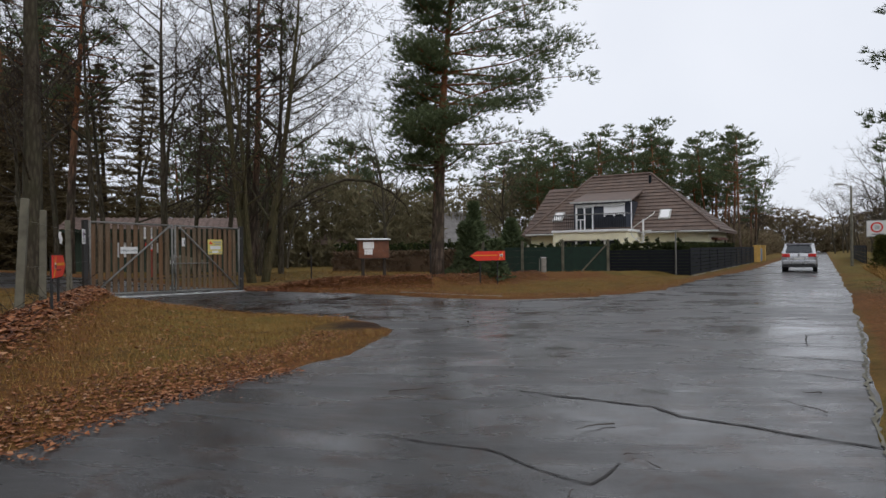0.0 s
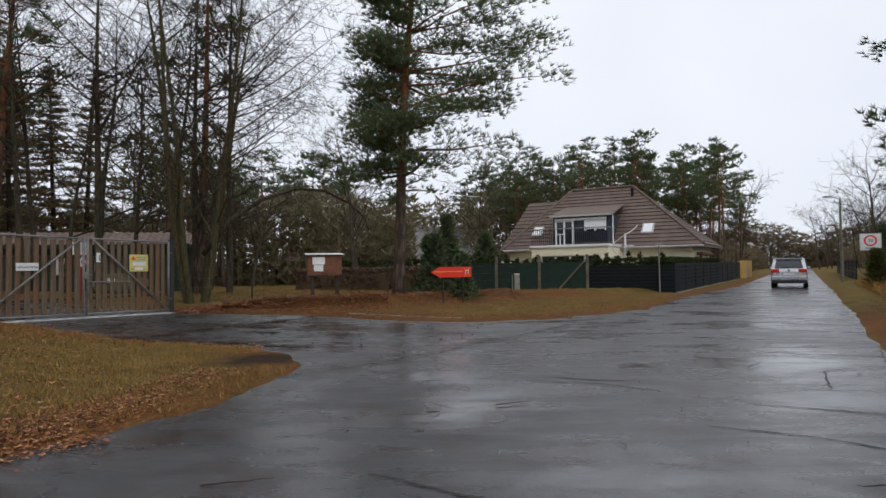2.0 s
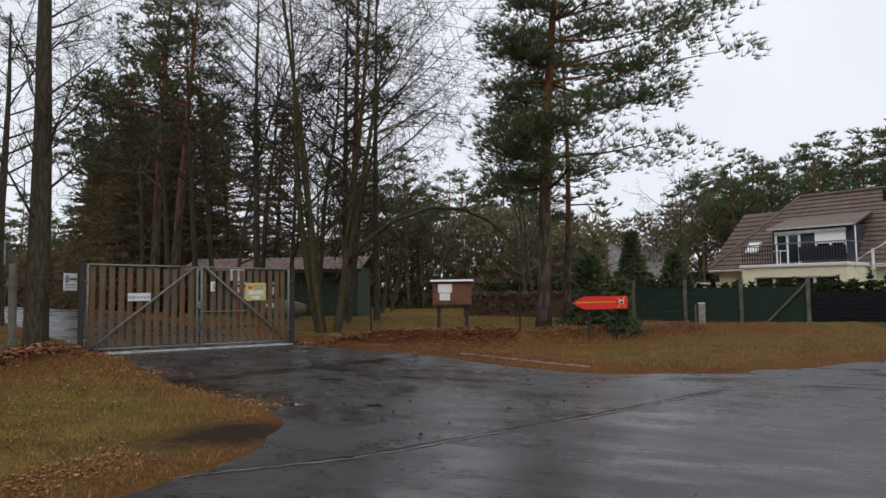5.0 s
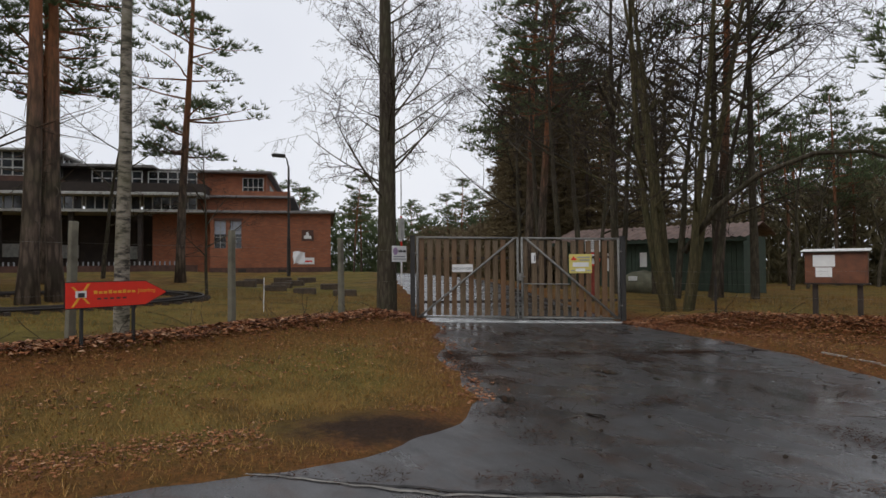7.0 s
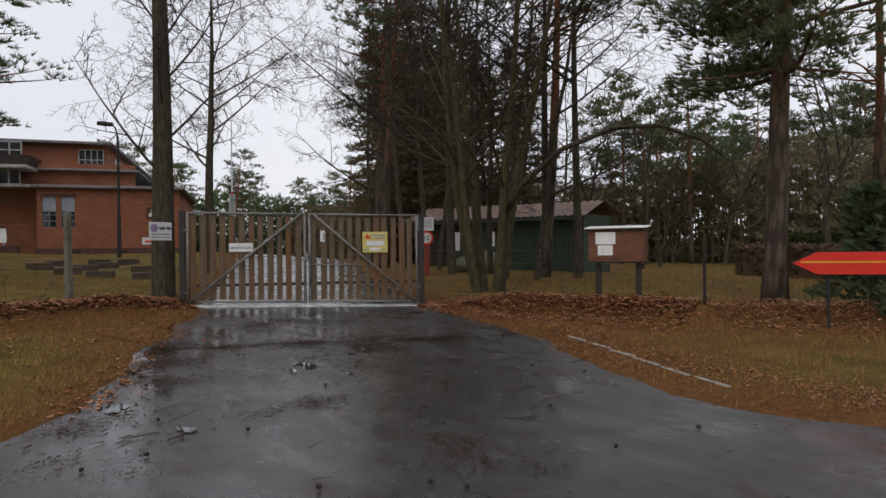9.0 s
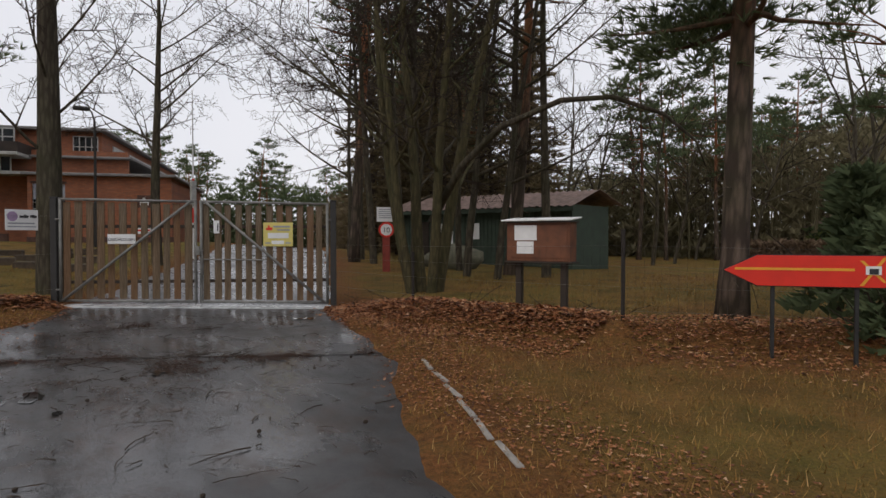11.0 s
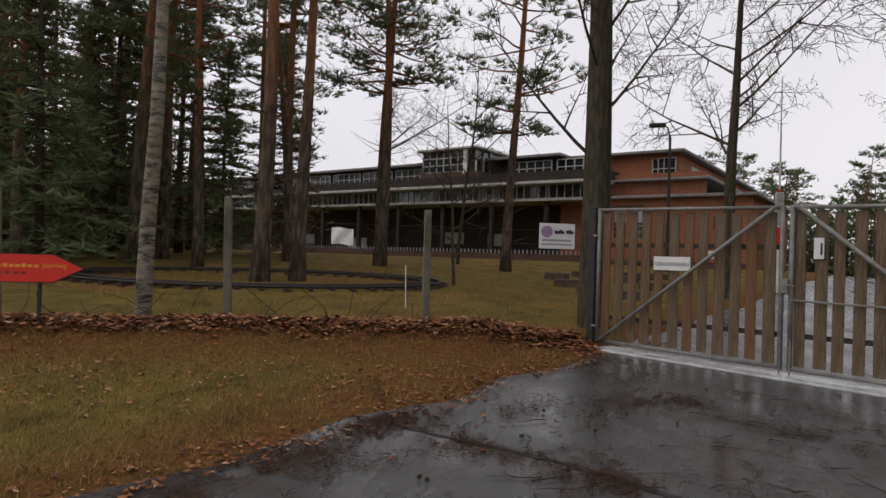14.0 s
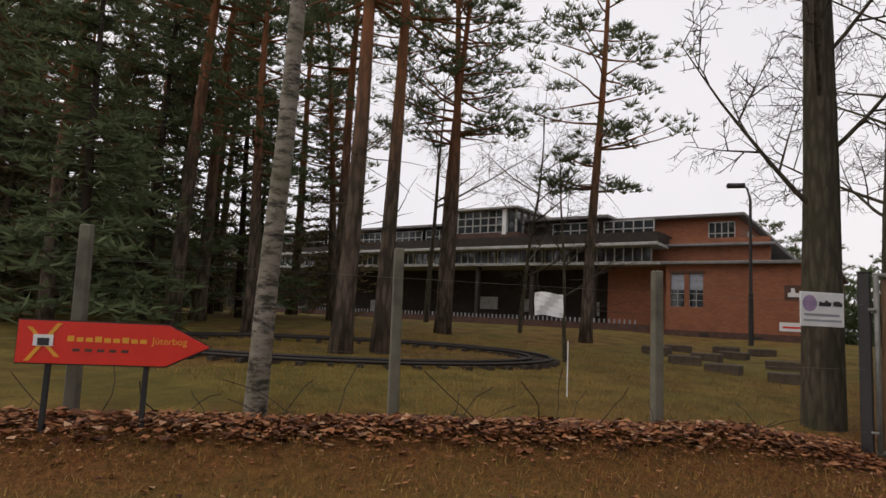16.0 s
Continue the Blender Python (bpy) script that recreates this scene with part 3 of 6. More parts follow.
scatter(34, strip(85, 160, -16, 14), BARE_FAR, "deciduous_tree", "far bare roadside tree", TW, 0.8, 1.2)
scatter(8, strip(74, 110, -18, -5), PINE_FAR, "pine_tree", "pine beside the far road", PT, 0.6, 0.8)
scatter(20, strip(55, 120, 7, 18), BARE_FAR, "deciduous_tree", "bare tree along the roadside", TW, 0.8, 1.1)
tree("pine_tree", PINE_BANK, "bushy pine on the leafy road bank", 15.7, 15.5, 200, 1.0)

# ---- more materials ----
def plank_mat():
    k = Mat("weathered_wood", 0.8, spec=0.3)
    g = k.noise(5, 6, 0.65, k.stretch(9, 9, 0.6))
    col = k.ramp(g, (0.3, (0.070, 0.046, 0.026)), (0.55, (0.15, 0.105, 0.064)), (0.8, (0.24, 0.185, 0.13)))
    col = k.mix(k.ramp(k.chance(), (0.45, 0.0), (1.0, 0.6)), col, k.mix(g, (0.10, 0.042, 0.018), (0.24, 0.11, 0.045)))
    col = k.mix(k.ramp(k.noise(1.5, 4, 0.6, k.stretch(2, 2, 0.7)), (0.5, 0.0), (0.75, 0.6)), col, (0.17, 0.155, 0.13))
    k.color(col)
    return k.bump(g, 0.5, 0.01).m


def brick_mat():
    k = Mat("red_brick", 0.85, spec=0.25)
    mp = k.node("ShaderNodeMapping")
    mp.inputs["Rotation"].default_value = (radians(90), 0, 0)
    k.link(k.co, mp.inputs["Vector"])
    b = k.node("ShaderNodeTexBrick", Scale=1.0)
    b.inputs["Brick Width"].default_value = 0.25
    b.inputs["Row Height"].default_value = 0.078
    b.inputs["Mortar Size"].default_value = 0.007
    b.inputs["Color1"].default_value = (0.36, 0.128, 0.064, 1)
    b.inputs["Color2"].default_value = (0.27, 0.098, 0.053, 1)
    b.inputs["Mortar"].default_value = (0.19, 0.12, 0.085, 1)
    k.link(mp.outputs[0], b.inputs["Vector"])
    n = k.noise(0.9, 6, 0.65)
    col = k.mix(k.ramp(n, (0.45, 0.0), (0.78, 0.5)), b.outputs["Color"], (0.13, 0.052, 0.032))
    k.color(col)
    return k.bump(b.outputs["Fac"], -0.4, 0.01).m


def glass_mat():
    k = Mat("window_glass", 0.06, spec=0.8)
    k.color(k.ramp(k.noise(0.6, 3), (0.3, (0.012, 0.015, 0.018)), (0.7, (0.035, 0.042, 0.048))))
    return k.m


def leaf_mat():
    k = Mat("dead_leaves", 0.7, spec=0.35)
    k.color(k.ramp(k.chance(True), (0.0, (0.045, 0.018, 0.009)), (0.3, (0.15, 0.048, 0.018)), (0.6, (0.30, 0.108, 0.037)), (0.87, (0.35, 0.155, 0.066)), (1.0, (0.45, 0.27, 0.16))))
    return k.m


def blade_mat():
    k = Mat("dry_grass_blades", 0.85, spec=0.2)
    k.color(k.ramp(k.chance(True), (0.0, (0.16, 0.080, 0.021)), (0.45, (0.29, 0.155, 0.042)), (0.75, (0.22, 0.150, 0.036)), (1.0, (0.42, 0.25, 0.10))))
    return k.m


M_PLANK, M_BRICK, M_GLASS, M_LEAF, M_BLADE = plank_mat(), brick_mat(), glass_mat(), leaf_mat(), blade_mat()
M_STEEL = simple("galvanised_steel", (0.21, 0.205, 0.19), 0.6, 0.3, 0.3, 9)
M_BLACK = simple("black_painted_post", (0.018, 0.018, 0.018), 0.6, 0, 0.3)
M_DARKPOST = simple("dark_tarred_steel", (0.028, 0.026, 0.024), 0.6)
M_CONC = simple("old_concrete", (0.145, 0.135, 0.10), 0.9, 0, 0.4, 4, 0.7)
M_KERB = simple("pale_kerb_stone", (0.27, 0.25, 0.22), 0.7, 0, 0.4, 7)
M_SLAB = simple("wet_concrete_threshold", (0.42, 0.43, 0.43), 0.25, 0, 0.3, 3)
M_RED = simple("red_sign_paint", (0.72, 0.028, 0.012), 0.45, 0, 0.1, 3, 0.1)
M_YELLOW = simple("yellow_lettering", (0.78, 0.36, 0.03), 0.5, 0, 0.1)
M_WHITE = simple("white_sign_face", (0.74, 0.74, 0.73), 0.5, 0, 0.08, 5, 0.1)
M_PAPER = simple("white_paper", (0.80, 0.80, 0.78), 0.8, 0, 0.08, 5, 0.2)
M_SIGNYEL = simple("pale_yellow_sign", (0.66, 0.56, 0.16), 0.5, 0, 0.12, 5, 0.1)
M_INK = simple("dark_print", (0.03, 0.03, 0.035), 0.6)
M_GREYINK = simple("faded_print", (0.30, 0.31, 0.33), 0.6)
M_LILAC = simple("lilac_emblem", (0.36, 0.25, 0.40), 0.6)
M_SHEDGREEN = simple("dark_green_boards", (0.040, 0.062, 0.042), 0.75, 0, 0.3, 3)
M_TIN = simple("weathered_corrugated_roof", (0.20, 0.135, 0.11), 0.85, 0.0, 0.4, 3)
M_BROWNWOOD = simple("stained_brown_wood", (0.16, 0.058, 0.026), 0.65, 0, 0.35, 5)
M_DARKWOOD = simple("dark_wood_leg", (0.040, 0.028, 0.020), 0.8, 0, 0.3)
M_STONE = simple("mossy_boulder", (0.14, 0.135, 0.09), 0.9, 0, 0.4, 3, 0.8)
M_CREAM = simple("cream_render", (0.84, 0.79, 0.58), 0.85, 0, 0.08, 1.5, 0.3)
M_TILE = simple("brown_roof_tiles", (0.125, 0.085, 0.066), 0.6, 0, 0.3, 2, 0.4)
M_SLATE = simple("blue_grey_cladding", (0.030, 0.036, 0.052), 0.55, 0, 0.2)
M_WFRAME = simple("white_window_frame", (0.78, 0.78, 0.78), 0.45, 0, 0.05)
M_ROOFGREY = simple("grey_roof_sheet", (0.19, 0.18, 0.175), 0.7, 0, 0.3, 2)
# dark brown that also carries the shade under the hall's overhang
M_DARKHALL = simple("dark_hall_brown_with_shade", (0.035, 0.025, 0.020), 0.8, 0, 0.4, 2)
M_GREYFRAME = simple("weathered_window_frame", (0.42, 0.42, 0.40), 0.7, 0, 0.3, 4)
M_PLINTH = simple("dark_brick_plinth", (0.10, 0.052, 0.040), 0.9, 0, 0.35, 4)
M_RUST = simple("rusty_rail", (0.026, 0.020, 0.016), 0.7, 0.2, 0.4)
M_BLOCK = simple("mossy_concrete_block", (0.085, 0.062, 0.042), 0.95, 0, 0.4, 5)
M_FENCE = simple("dark_steel_fence", (0.012, 0.014, 0.017), 0.85, 0, 0.3, spec=0.2)
M_MESHGREEN = simple("green_mesh_screen", (0.014, 0.034, 0.024), 0.9, 0, 0.3, 3)
M_SILVER = simple("silver_car_paint", (0.50, 0.51, 0.53), 0.28, 0.75, 0.04, 2, 0.02)
M_TYRE = simple("tyre_rubber", (0.016, 0.016, 0.017), 0.8)
M_LAMP = simple("red_tail_lamp", (0.55, 0.02, 0.015), 0.25, 0, 0.1)
M_PLASTIC = simple("dark_bumper_plastic", (0.03, 0.03, 0.032), 0.6)
M_BLIND = simple("pale_blue_blind", (0.42, 0.46, 0.55), 0.8, 0, 0.15, 6)
M_BLUEFENCE = simple("blue_boards", (0.16, 0.24, 0.36), 0.7)
M_OCHRE = simple("ochre_post", (0.48, 0.30, 0.08), 0.8)
M_THICKET = needle_mat("brown_thicket", (0.125, 0.094, 0.058), (0.20, 0.152, 0.092), (0.215, 0.19, 0.105))
M_UNDER = needle_mat("olive_undergrowth", (0.145, 0.125, 0.070), (0.215, 0.185, 0.105), (0.26, 0.235, 0.135))
M_DRYHEDGE = needle_mat("dry_brown_hedge", (0.115, 0.078, 0.052), (0.19, 0.125, 0.080), (0.26, 0.19, 0.12))
M_SEAM = simple("worn_seam", (0.20, 0.185, 0.16), 0.5, 0, 0.5, 6)
M_CRACK = simple("crack_filled_with_grit", (0.016, 0.013, 0.011), 0.6, 0, 0.5, 8)


def water_mat():
    k = Mat("puddle_water", 0.05, spec=0.6)
    k.color((0.012, 0.012, 0.012))
    return k.m


M_WATER = water_mat()


def writing(parent, text, size, x, z, material, y=-0.012, align="LEFT"):
    c = bpy.data.curves.new("lettering", "FONT")
    c.body, c.size, c.extrude, c.align_x = text, size, 0.001, align
    c.materials.append(material)
    ob = new("lettering", c)
    ob.parent = parent
    ob.matrix_basis = pose(x, y, z, 90)
    return ob


def bars(parent, rows, material, y=-0.004):
    """Unreadable print as plain bars: x0, x1, z0, z1 each."""
    for x0, x1, z0, z1 in rows:
        part("print", Build().box(x0, x1, y - 0.003, y, z0, z1), material, parent)


def disc(cx, cz, r, y0, y1, n=20):
    return Build().prism([(cx + r * math.cos(2 * math.pi * i / n), cz + r * math.sin(2 * math.pi * i / n)) for i in range(n)], y0, y1)


def heading(dx, dy):
    return math.degrees(math.atan2(dy, dx))


# ---- the gate: two leaves of boards in steel frames ----
GATE = pose(-10.07, 15.74, 0.0, 0, 0, heading(2.52, 5.08))


def gate_leaf(x0, x1, slope, seed):
    g = random.Random(seed)
    leaf = thing("gate_leaf", "closed gate leaf of weathered brown boards in a steel frame", "gate", GATE, "gate leaves")
    zb = lambda x: 0.165 - 0.022 * x
    zt = lambda x: 2.33 - 0.013 * x
    def bar(name, xa, za, xb, zb_, r=0.028, y=-0.03):
        part(name, Build().tube([(xa, y, za), (xb, y, zb_)], [r, r], 8), M_STEEL, leaf, smooth=True)
    bar("top_rail", x0, zt(x0), x1, zt(x1))
    bar("bottom_rail", x0, zb(x0), x1, zb(x1))
    bar("stile", x0 + 0.03, zb(x0), x0 + 0.03, zt(x0), 0.034)
    bar("stile", x1 - 0.03, zb(x1), x1 - 0.03, zt(x1), 0.034)
    bar("brace", x0 + 0.08 if slope > 0 else x0 + 0.12, (zb if slope > 0 else zt)(x0), x1 - 0.12 if slope > 0 else x1 - 0.08, (zt if slope > 0 else zb)(x1), 0.03, -0.075)
    n = 12
    w = (x1 - x0 - 0.12) / n
    for i in range(n):
        xa = x0 + 0.07 + i * w + g.uniform(-0.01, 0.01)
        bw = w * g.uniform(0.60, 0.70)
        za, zc = zb(xa) + 0.03 + g.uniform(0, 0.02), zt(xa) - 0.03 - g.uniform(0, 0.04)
        part("board", Build().box(-bw / 2, bw / 2, -0.013, 0.013, za, zc, 0.005), M_PLANK, leaf, m=pose(xa + bw / 2, 0.014, 0, 0, g.uniform(-0.4, 0.4), g.uniform(-1, 1)))
    for z in (0.55, 1.75):
        part("back_rail", Build().box(x0 + 0.06, x1 - 0.06, 0.03, 0.06, z - 0.035, z + 0.035), M_DARKWOOD, leaf)
    return leaf


left_leaf = gate_leaf(0.0, 2.83, 1, 3)
right_leaf = gate_leaf(2.89, 5.67, -1, 4)
part("drop_bolt", Build().tube([(2.80, -0.06, -0.02), (2.80, -0.06, 0.9)], [0.012, 0.012], 6), M_STEEL, left_leaf)
part("drop_bolt", Build().tube([(2.93, -0.06, -0.05), (2.93, -0.06, 0.5)], [0.012, 0.012], 6), M_STEEL, right_leaf)
part("lock_box", Build().box(2.80, 2.90, -0.10, -0.03, 1.12, 1.32, 0.01), M_STEEL, left_leaf)
part("handle", Build().tube([(2.87, -0.10, 1.24), (2.87, -0.14, 1.24), (2.99, -0.14, 1.23)], [0.012, 0.012, 0.010], 6), M_STEEL, left_leaf)
part("cross_bar", Build().tube([(2.92, -0.05, 1.03), (4.25, -0.05, 1.01)], [0.016, 0.016], 6), M_STEEL, right_leaf)
for x, zt in ((-0.10, 2.36), (5.77, 2.32)):
    post = thing("gate_post", "dark square steel gate post", "post", GATE @ pose(x, 0.0, 0), "gate posts")
    part("shaft", Build().box(-0.065, 0.065, -0.065, 0.065, -0.3, zt, 0.008), M_DARKPOST, post)
    part("cap", Build().box(-0.075, 0.075, -0.075, 0.075, zt, zt + 0.02, 0.006), M_DARKPOST, post)
    for z in (0.4, 1.9):
        part("hinge", Build().tube([(0.05 if x < 0 else -0.05, -0.07, z), (0.13 if x < 0 else -0.13, -0.07, z)], [0.02, 0.02], 6), M_STEEL, post)
th = Build().box(0.15, 5.75, -0.42, 0.12, -0.12, 0.0, 0.015)
th.v = [(x, y, z + 0.085 - 0.021 * x) for x, y, z in th.v]
solid("gate_threshold", th, M_SLAB, "wet pale concrete strip beneath the gate", "threshold", GATE)

closed = thing("closed_sign", "small white sign reading closed, screwed to gate boards", "sign", GATE @ pose(0.98, -0.035, 1.37))
part("panel", Build().box(0, 0.57, 0, 0.012, 0, 0.21, 0.003), M_WHITE, closed)
writing(closed, "GESCHLOSSEN", 0.082, 0.285, 0.07, M_INK, -0.004, "CENTER")
warn = thing("warning_sign", "yellow sign with red machine shape and white text fields", "sign", GATE @ pose(4.24, -0.035, 1.31))
part("panel", Build().box(0, 0.64, 0, 0.012, 0, 0.53, 0.003), M_SIGNYEL, warn)
bars(warn, [(0.10, 0.55, 0.18, 0.30), (0.18, 0.45, 0.05, 0.13)], M_WHITE)
bars(warn, [(0.22, 0.58, 0.42, 0.46), (0.30, 0.58, 0.35, 0.38), (0.04, 0.16, 0.06, 0.09), (0.48, 0.60, 0.06, 0.09)], M_GREYINK)
part("emblem", Build().prism([(0.06, 0.36), (0.20, 0.36), (0.20, 0.42), (0.15, 0.42), (0.13, 0.47), (0.10, 0.47), (0.10, 0.42), (0.06, 0.41)], -0.007, -0.003), M_RED, warn, "red machine outline")
one = thing("number_plate", "small white plate with figure one on a board", "sign", GATE @ pose(3.18, -0.035, 1.60))
part("panel", Build().box(0, 0.12, 0, 0.01, 0, 0.28), M_WHITE, one)
writing(one, "1", 0.24, 0.03, 0.05, M_INK, -0.004)

# ---- arrow signs ----
def arrow_sign(m, length, flip, zt, zb, posts, label):
    """flip: the tip lies at the start instead of the end."""
    s = thing("arrow_sign", label, "sign", m, "red arrow signs")
    mid = (zt + zb) / 2
    fx = (lambda x: length - x) if flip else (lambda x: x)
    out = [(0, zb), (length - 0.37, zb), (length, mid), (length - 0.37, zt), (0, zt)]
    pts = [(fx(x), z) for x, z in out]
    if flip:
        pts.reverse()
    part("panel", Build().prism(pts, -0.012, 0.008), M_RED, s, "red arrow-shaped panel")
    big = [(fx(-0.012), zb - 0.012), (fx(length - 0.365), zb - 0.012), (fx(length + 0.02), mid), (fx(length - 0.365), zt + 0.012), (fx(-0.012), zt + 0.012)]
    if flip:
        big.reverse()
    part("backing", Build().prism(big, 0.009, 0.022), M_BLACK, s)
    c = fx(0.21)
    h = zt - zb
    for a in (1, -1):
        part("emblem_bar", Build().prism([(c - 0.14, mid - a * h * 0.40 - 0.02), (c - 0.10, mid - a * h * 0.40 - 0.02), (c + 0.14, mid + a * h * 0.40 + 0.02), (c + 0.10, mid + a * h * 0.40 + 0.02)], -0.016 - 0.002 * a, -0.0125), M_YELLOW, s)
    part("emblem_plate", Build().box(c - 0.08, c + 0.08, -0.022, -0.018, mid - 0.035, mid + 0.065), M_WHITE, s, "white plate with dark engine")
    part("emblem_engine", Build().box(c - 0.045, c + 0.05, -0.026, -0.022, mid - 0.03, mid + 0.035, 0.001), M_INK, s)
    x0, x1 = sorted((fx(0.40), fx(length - 0.42)))
    if flip:
        bars(s, [(x0 - 0.3, x1, mid + 0.005, mid + 0.035)], M_YELLOW, -0.013)
    else:
        bars(s, [(x0 + k * 0.075, x0 + k * 0.075 + 0.055, mid + 0.012, mid + 0.05 + 0.012 * (k % 3 == 0)) for k in range(9)], M_YELLOW, -0.013)
        writing(s, "J\u00fcterbog", 0.088, x0 + 0.70, mid + 0.012, M_YELLOW, -0.0135)
        bars(s, [(x0 + 0.05 + k * 0.1, x0 + 0.11 + k * 0.1, mid - 0.075, mid - 0.05) for k in range(5)], M_PLINTH, -0.013)
    for p in posts:
        part("post", Build().box(p - 0.022, p + 0.022, 0.023, 0.065, -0.35, zt - 0.05, 0.004), M_BLACK, s)
    return s


arrow_sign(pose(-5.37, 7.62, terrain(-5.6, 8.1) - 0.02, 0, 0, heading(-0.76, 1.39)), 1.60, False, 1.30, 0.93, (0.25, 1.06), "red arrow sign on two black posts in the verge")
arrow_sign(pose(1.03, 22.42, 0.0, 0, 0, heading(1.42, 1.14)), 1.81, True, 1.30, 0.93, (0.55, 1.45), "red arrow sign on black posts beside the drive")

# ---- wire fence with concrete posts along the museum side ----
def concrete_post(x, y, h, tilt=(0, 0)):
    p = thing("fence_post", "leaning weathered concrete fence post", "post", pose(x, y, terrain(x, y), tilt[0], tilt[1], 26), "concrete fence posts")
    b = Build().box(-0.065, 0.065, -0.06, 0.06, -0.35, h, 0.012)
    b.v = [(a * (1 - 0.06 * c), d * (1 - 0.06 * c), c) for a, d, c in b.v]
    part("shaft", b, M_CONC, p)
    for z in (0.5, 1.0, 1.5, 2.0):
        part("wire_staple", Build().tube([(-0.075, -0.05, z), (-0.075, 0.05, z)], [0.006, 0.006], 4), M_STEEL, p)


fx, fy = -0.451, 0.893
LEFT_POSTS = [(-4.35, 4.55, 2.2, (2, 0)), (-5.99, 7.66, 2.2, (0, 3)), (-7.55, 10.36, 2.2, (1, 1)), (-8.85, 13.12, 2.15, (0, -1)), (-2.9, 1.6, 2.2, (0, 1))]
for x, y, h, tl in LEFT_POSTS:
    concrete_post(x, y, h, tl)


def wire_fence(name, a, b, heights, spacing, label):
    f = thing(name, label, "fence")
    n = 8
    for h in heights:
        pts = []
        for i in range(n + 1):
            x, y = a[0] + (b[0] - a[0]) * i / n, a[1] + (b[1] - a[1]) * i / n
            pts.append((x, y, terrain(x, y) + h - 0.03 * math.sin(math.pi * i / n)))
        part("wire", Build().tube(pts, [0.0018] * (n + 1), 3), M_STEEL, f)
    L = math.hypot(b[0] - a[0], b[1] - a[1])
    net = Build()
    for i in range(int(L / spacing) if spacing else 0):
        t = (i + 0.5) * spacing / L
        x, y = a[0] + (b[0] - a[0]) * t, a[1] + (b[1] - a[1]) * t
        net.tube([(x, y, terrain(x, y) + heights[0]), (x, y, terrain(x, y) + heights[-1])], [0.0013] * 2, 3, False)
    if spacing:
        tagged(part("mesh_wires", net, M_RUST, f), kind="stuff")


wire_fence("wire_fence", (-2.9, 1.6), (-10.0, 15.6), (0.35, 1.1, 1.9), 0, "thin slack wire fence between concrete posts")
wire_fence("wire_fence", (-7.4, 21.0), (-0.5, 22.35), (0.1, 0.45, 0.8, 1.1, 1.4), 0.14, "low wire mesh fence beside the notice box")
wire_fence("wire_fence", (-0.5, 22.35), (4.6, 28.6), (0.1, 0.45, 0.8, 1.1, 1.4), 0.12, "low wire mesh fence along the island")
for x, y, h in ((-5.0, 21.5, 1.25), (-0.5, 22.35, 1.62), (2.2, 25.7, 1.5)):
    p = thing("fence_stake", "thin dark steel fence stake", "post", pose(x, y, terrain(x, y)), "steel fence stakes")
    part("shaft", Build().tube([(0, 0, -0.3), (0, 0, h)], [0.03, 0.03], 8), M_RUST, p)
    part("cap", Build().tube([(0, 0, h), (0, 0, h + 0.015)], [0.036, 0.03], 8), M_RUST, p)

info = thing("museum_sign", "white museum board with lilac emblem and dark vehicles", "sign", pose(-9.63, 14.80, 1.66, 0, 0, heading(fx, fy)))
part("panel", Build().box(0, 0.62, -0.012, 0.006, 0, 0.42, 0.004), M_WHITE, info)
part("emblem", disc(0.13, 0.28, 0.10, -0.016, -0.0125), M_LILAC, info)
part("vehicle_shape", Build().prism([(0.26, 0.25), (0.42, 0.25), (0.44, 0.29), (0.40, 0.30), (0.37, 0.33), (0.33, 0.29), (0.27, 0.31)], -0.016, -0.0125), M_INK, info)
part("vehicle_shape", Build().prism([(0.46, 0.26), (0.58, 0.25), (0.60, 0.28), (0.54, 0.32), (0.47, 0.31)], -0.016, -0.0125), M_INK, info)
bars(info, [(0.05, 0.55, 0.125, 0.155), (0.04, 0.58, 0.06, 0.085)], M_GREYINK, -0.0125)
cloth = Build()
cg = [[(0.34 * i / 6, -0.02 + 0.015 * math.sin(i * 1.3 + j), -0.26 * j / 5 + 0.012 * math.sin(i * 0.9)) for i in range(7)] for j in range(6)]
for row in cg:
    cloth.v += row
cloth.f += [(j * 7 + i, j * 7 + i + 1, j * 7 + i + 8, j * 7 + i + 7) for j in range(5) for i in range(6)]
paper = solid("paper_notice", cloth, M_PAPER, "blank white sheet hung on the wire fence", "notice", pose(-8.18, 11.75, 1.88, 0, 0, heading(fx, fy)))
paper.modifiers.new("thickness", "SOLIDIFY").thickness = 0.006

# ---- notice box ----
nb = thing("notice_box", "brown wooden notice box on two dark legs", "notice box", pose(-3.27, 22.75, 0.0, 0, 0, heading(1.30, 0.55)))
part("case", Build().box(-0.17, 1.06, -0.16, 0.16, 1.08, 1.80, 0.012), M_BROWNWOOD, nb)
part("back_board", Build().box(-0.10, 1.01, -0.176, -0.161, 1.15, 1.74), M_BROWNWOOD, nb)
rf = Build().box(-0.24, 1.13, -0.27, 0.24, 1.80, 1.825, 0.008)
rf.v = [(x, y, z + (y + 0.3) * 0.10) for x, y, z in rf.v]
part("roof", rf, M_WHITE, nb, "pale sheet roof with a thin white edge")
part("roof_board", Build().box(-0.20, 1.09, -0.24, 0.2, 1.775, 1.80), M_DARKWOOD, nb)
part("sill", Build().box(-0.20, 1.11, -0.19, 0.16, 1.05, 1.08, 0.005), M_DARKWOOD, nb)
for x in (0.02, 0.90):
    part("leg", Build().box(x - 0.055, x + 0.055, -0.07, 0.05, -0.3, 1.05, 0.008), M_DARKWOOD, nb)
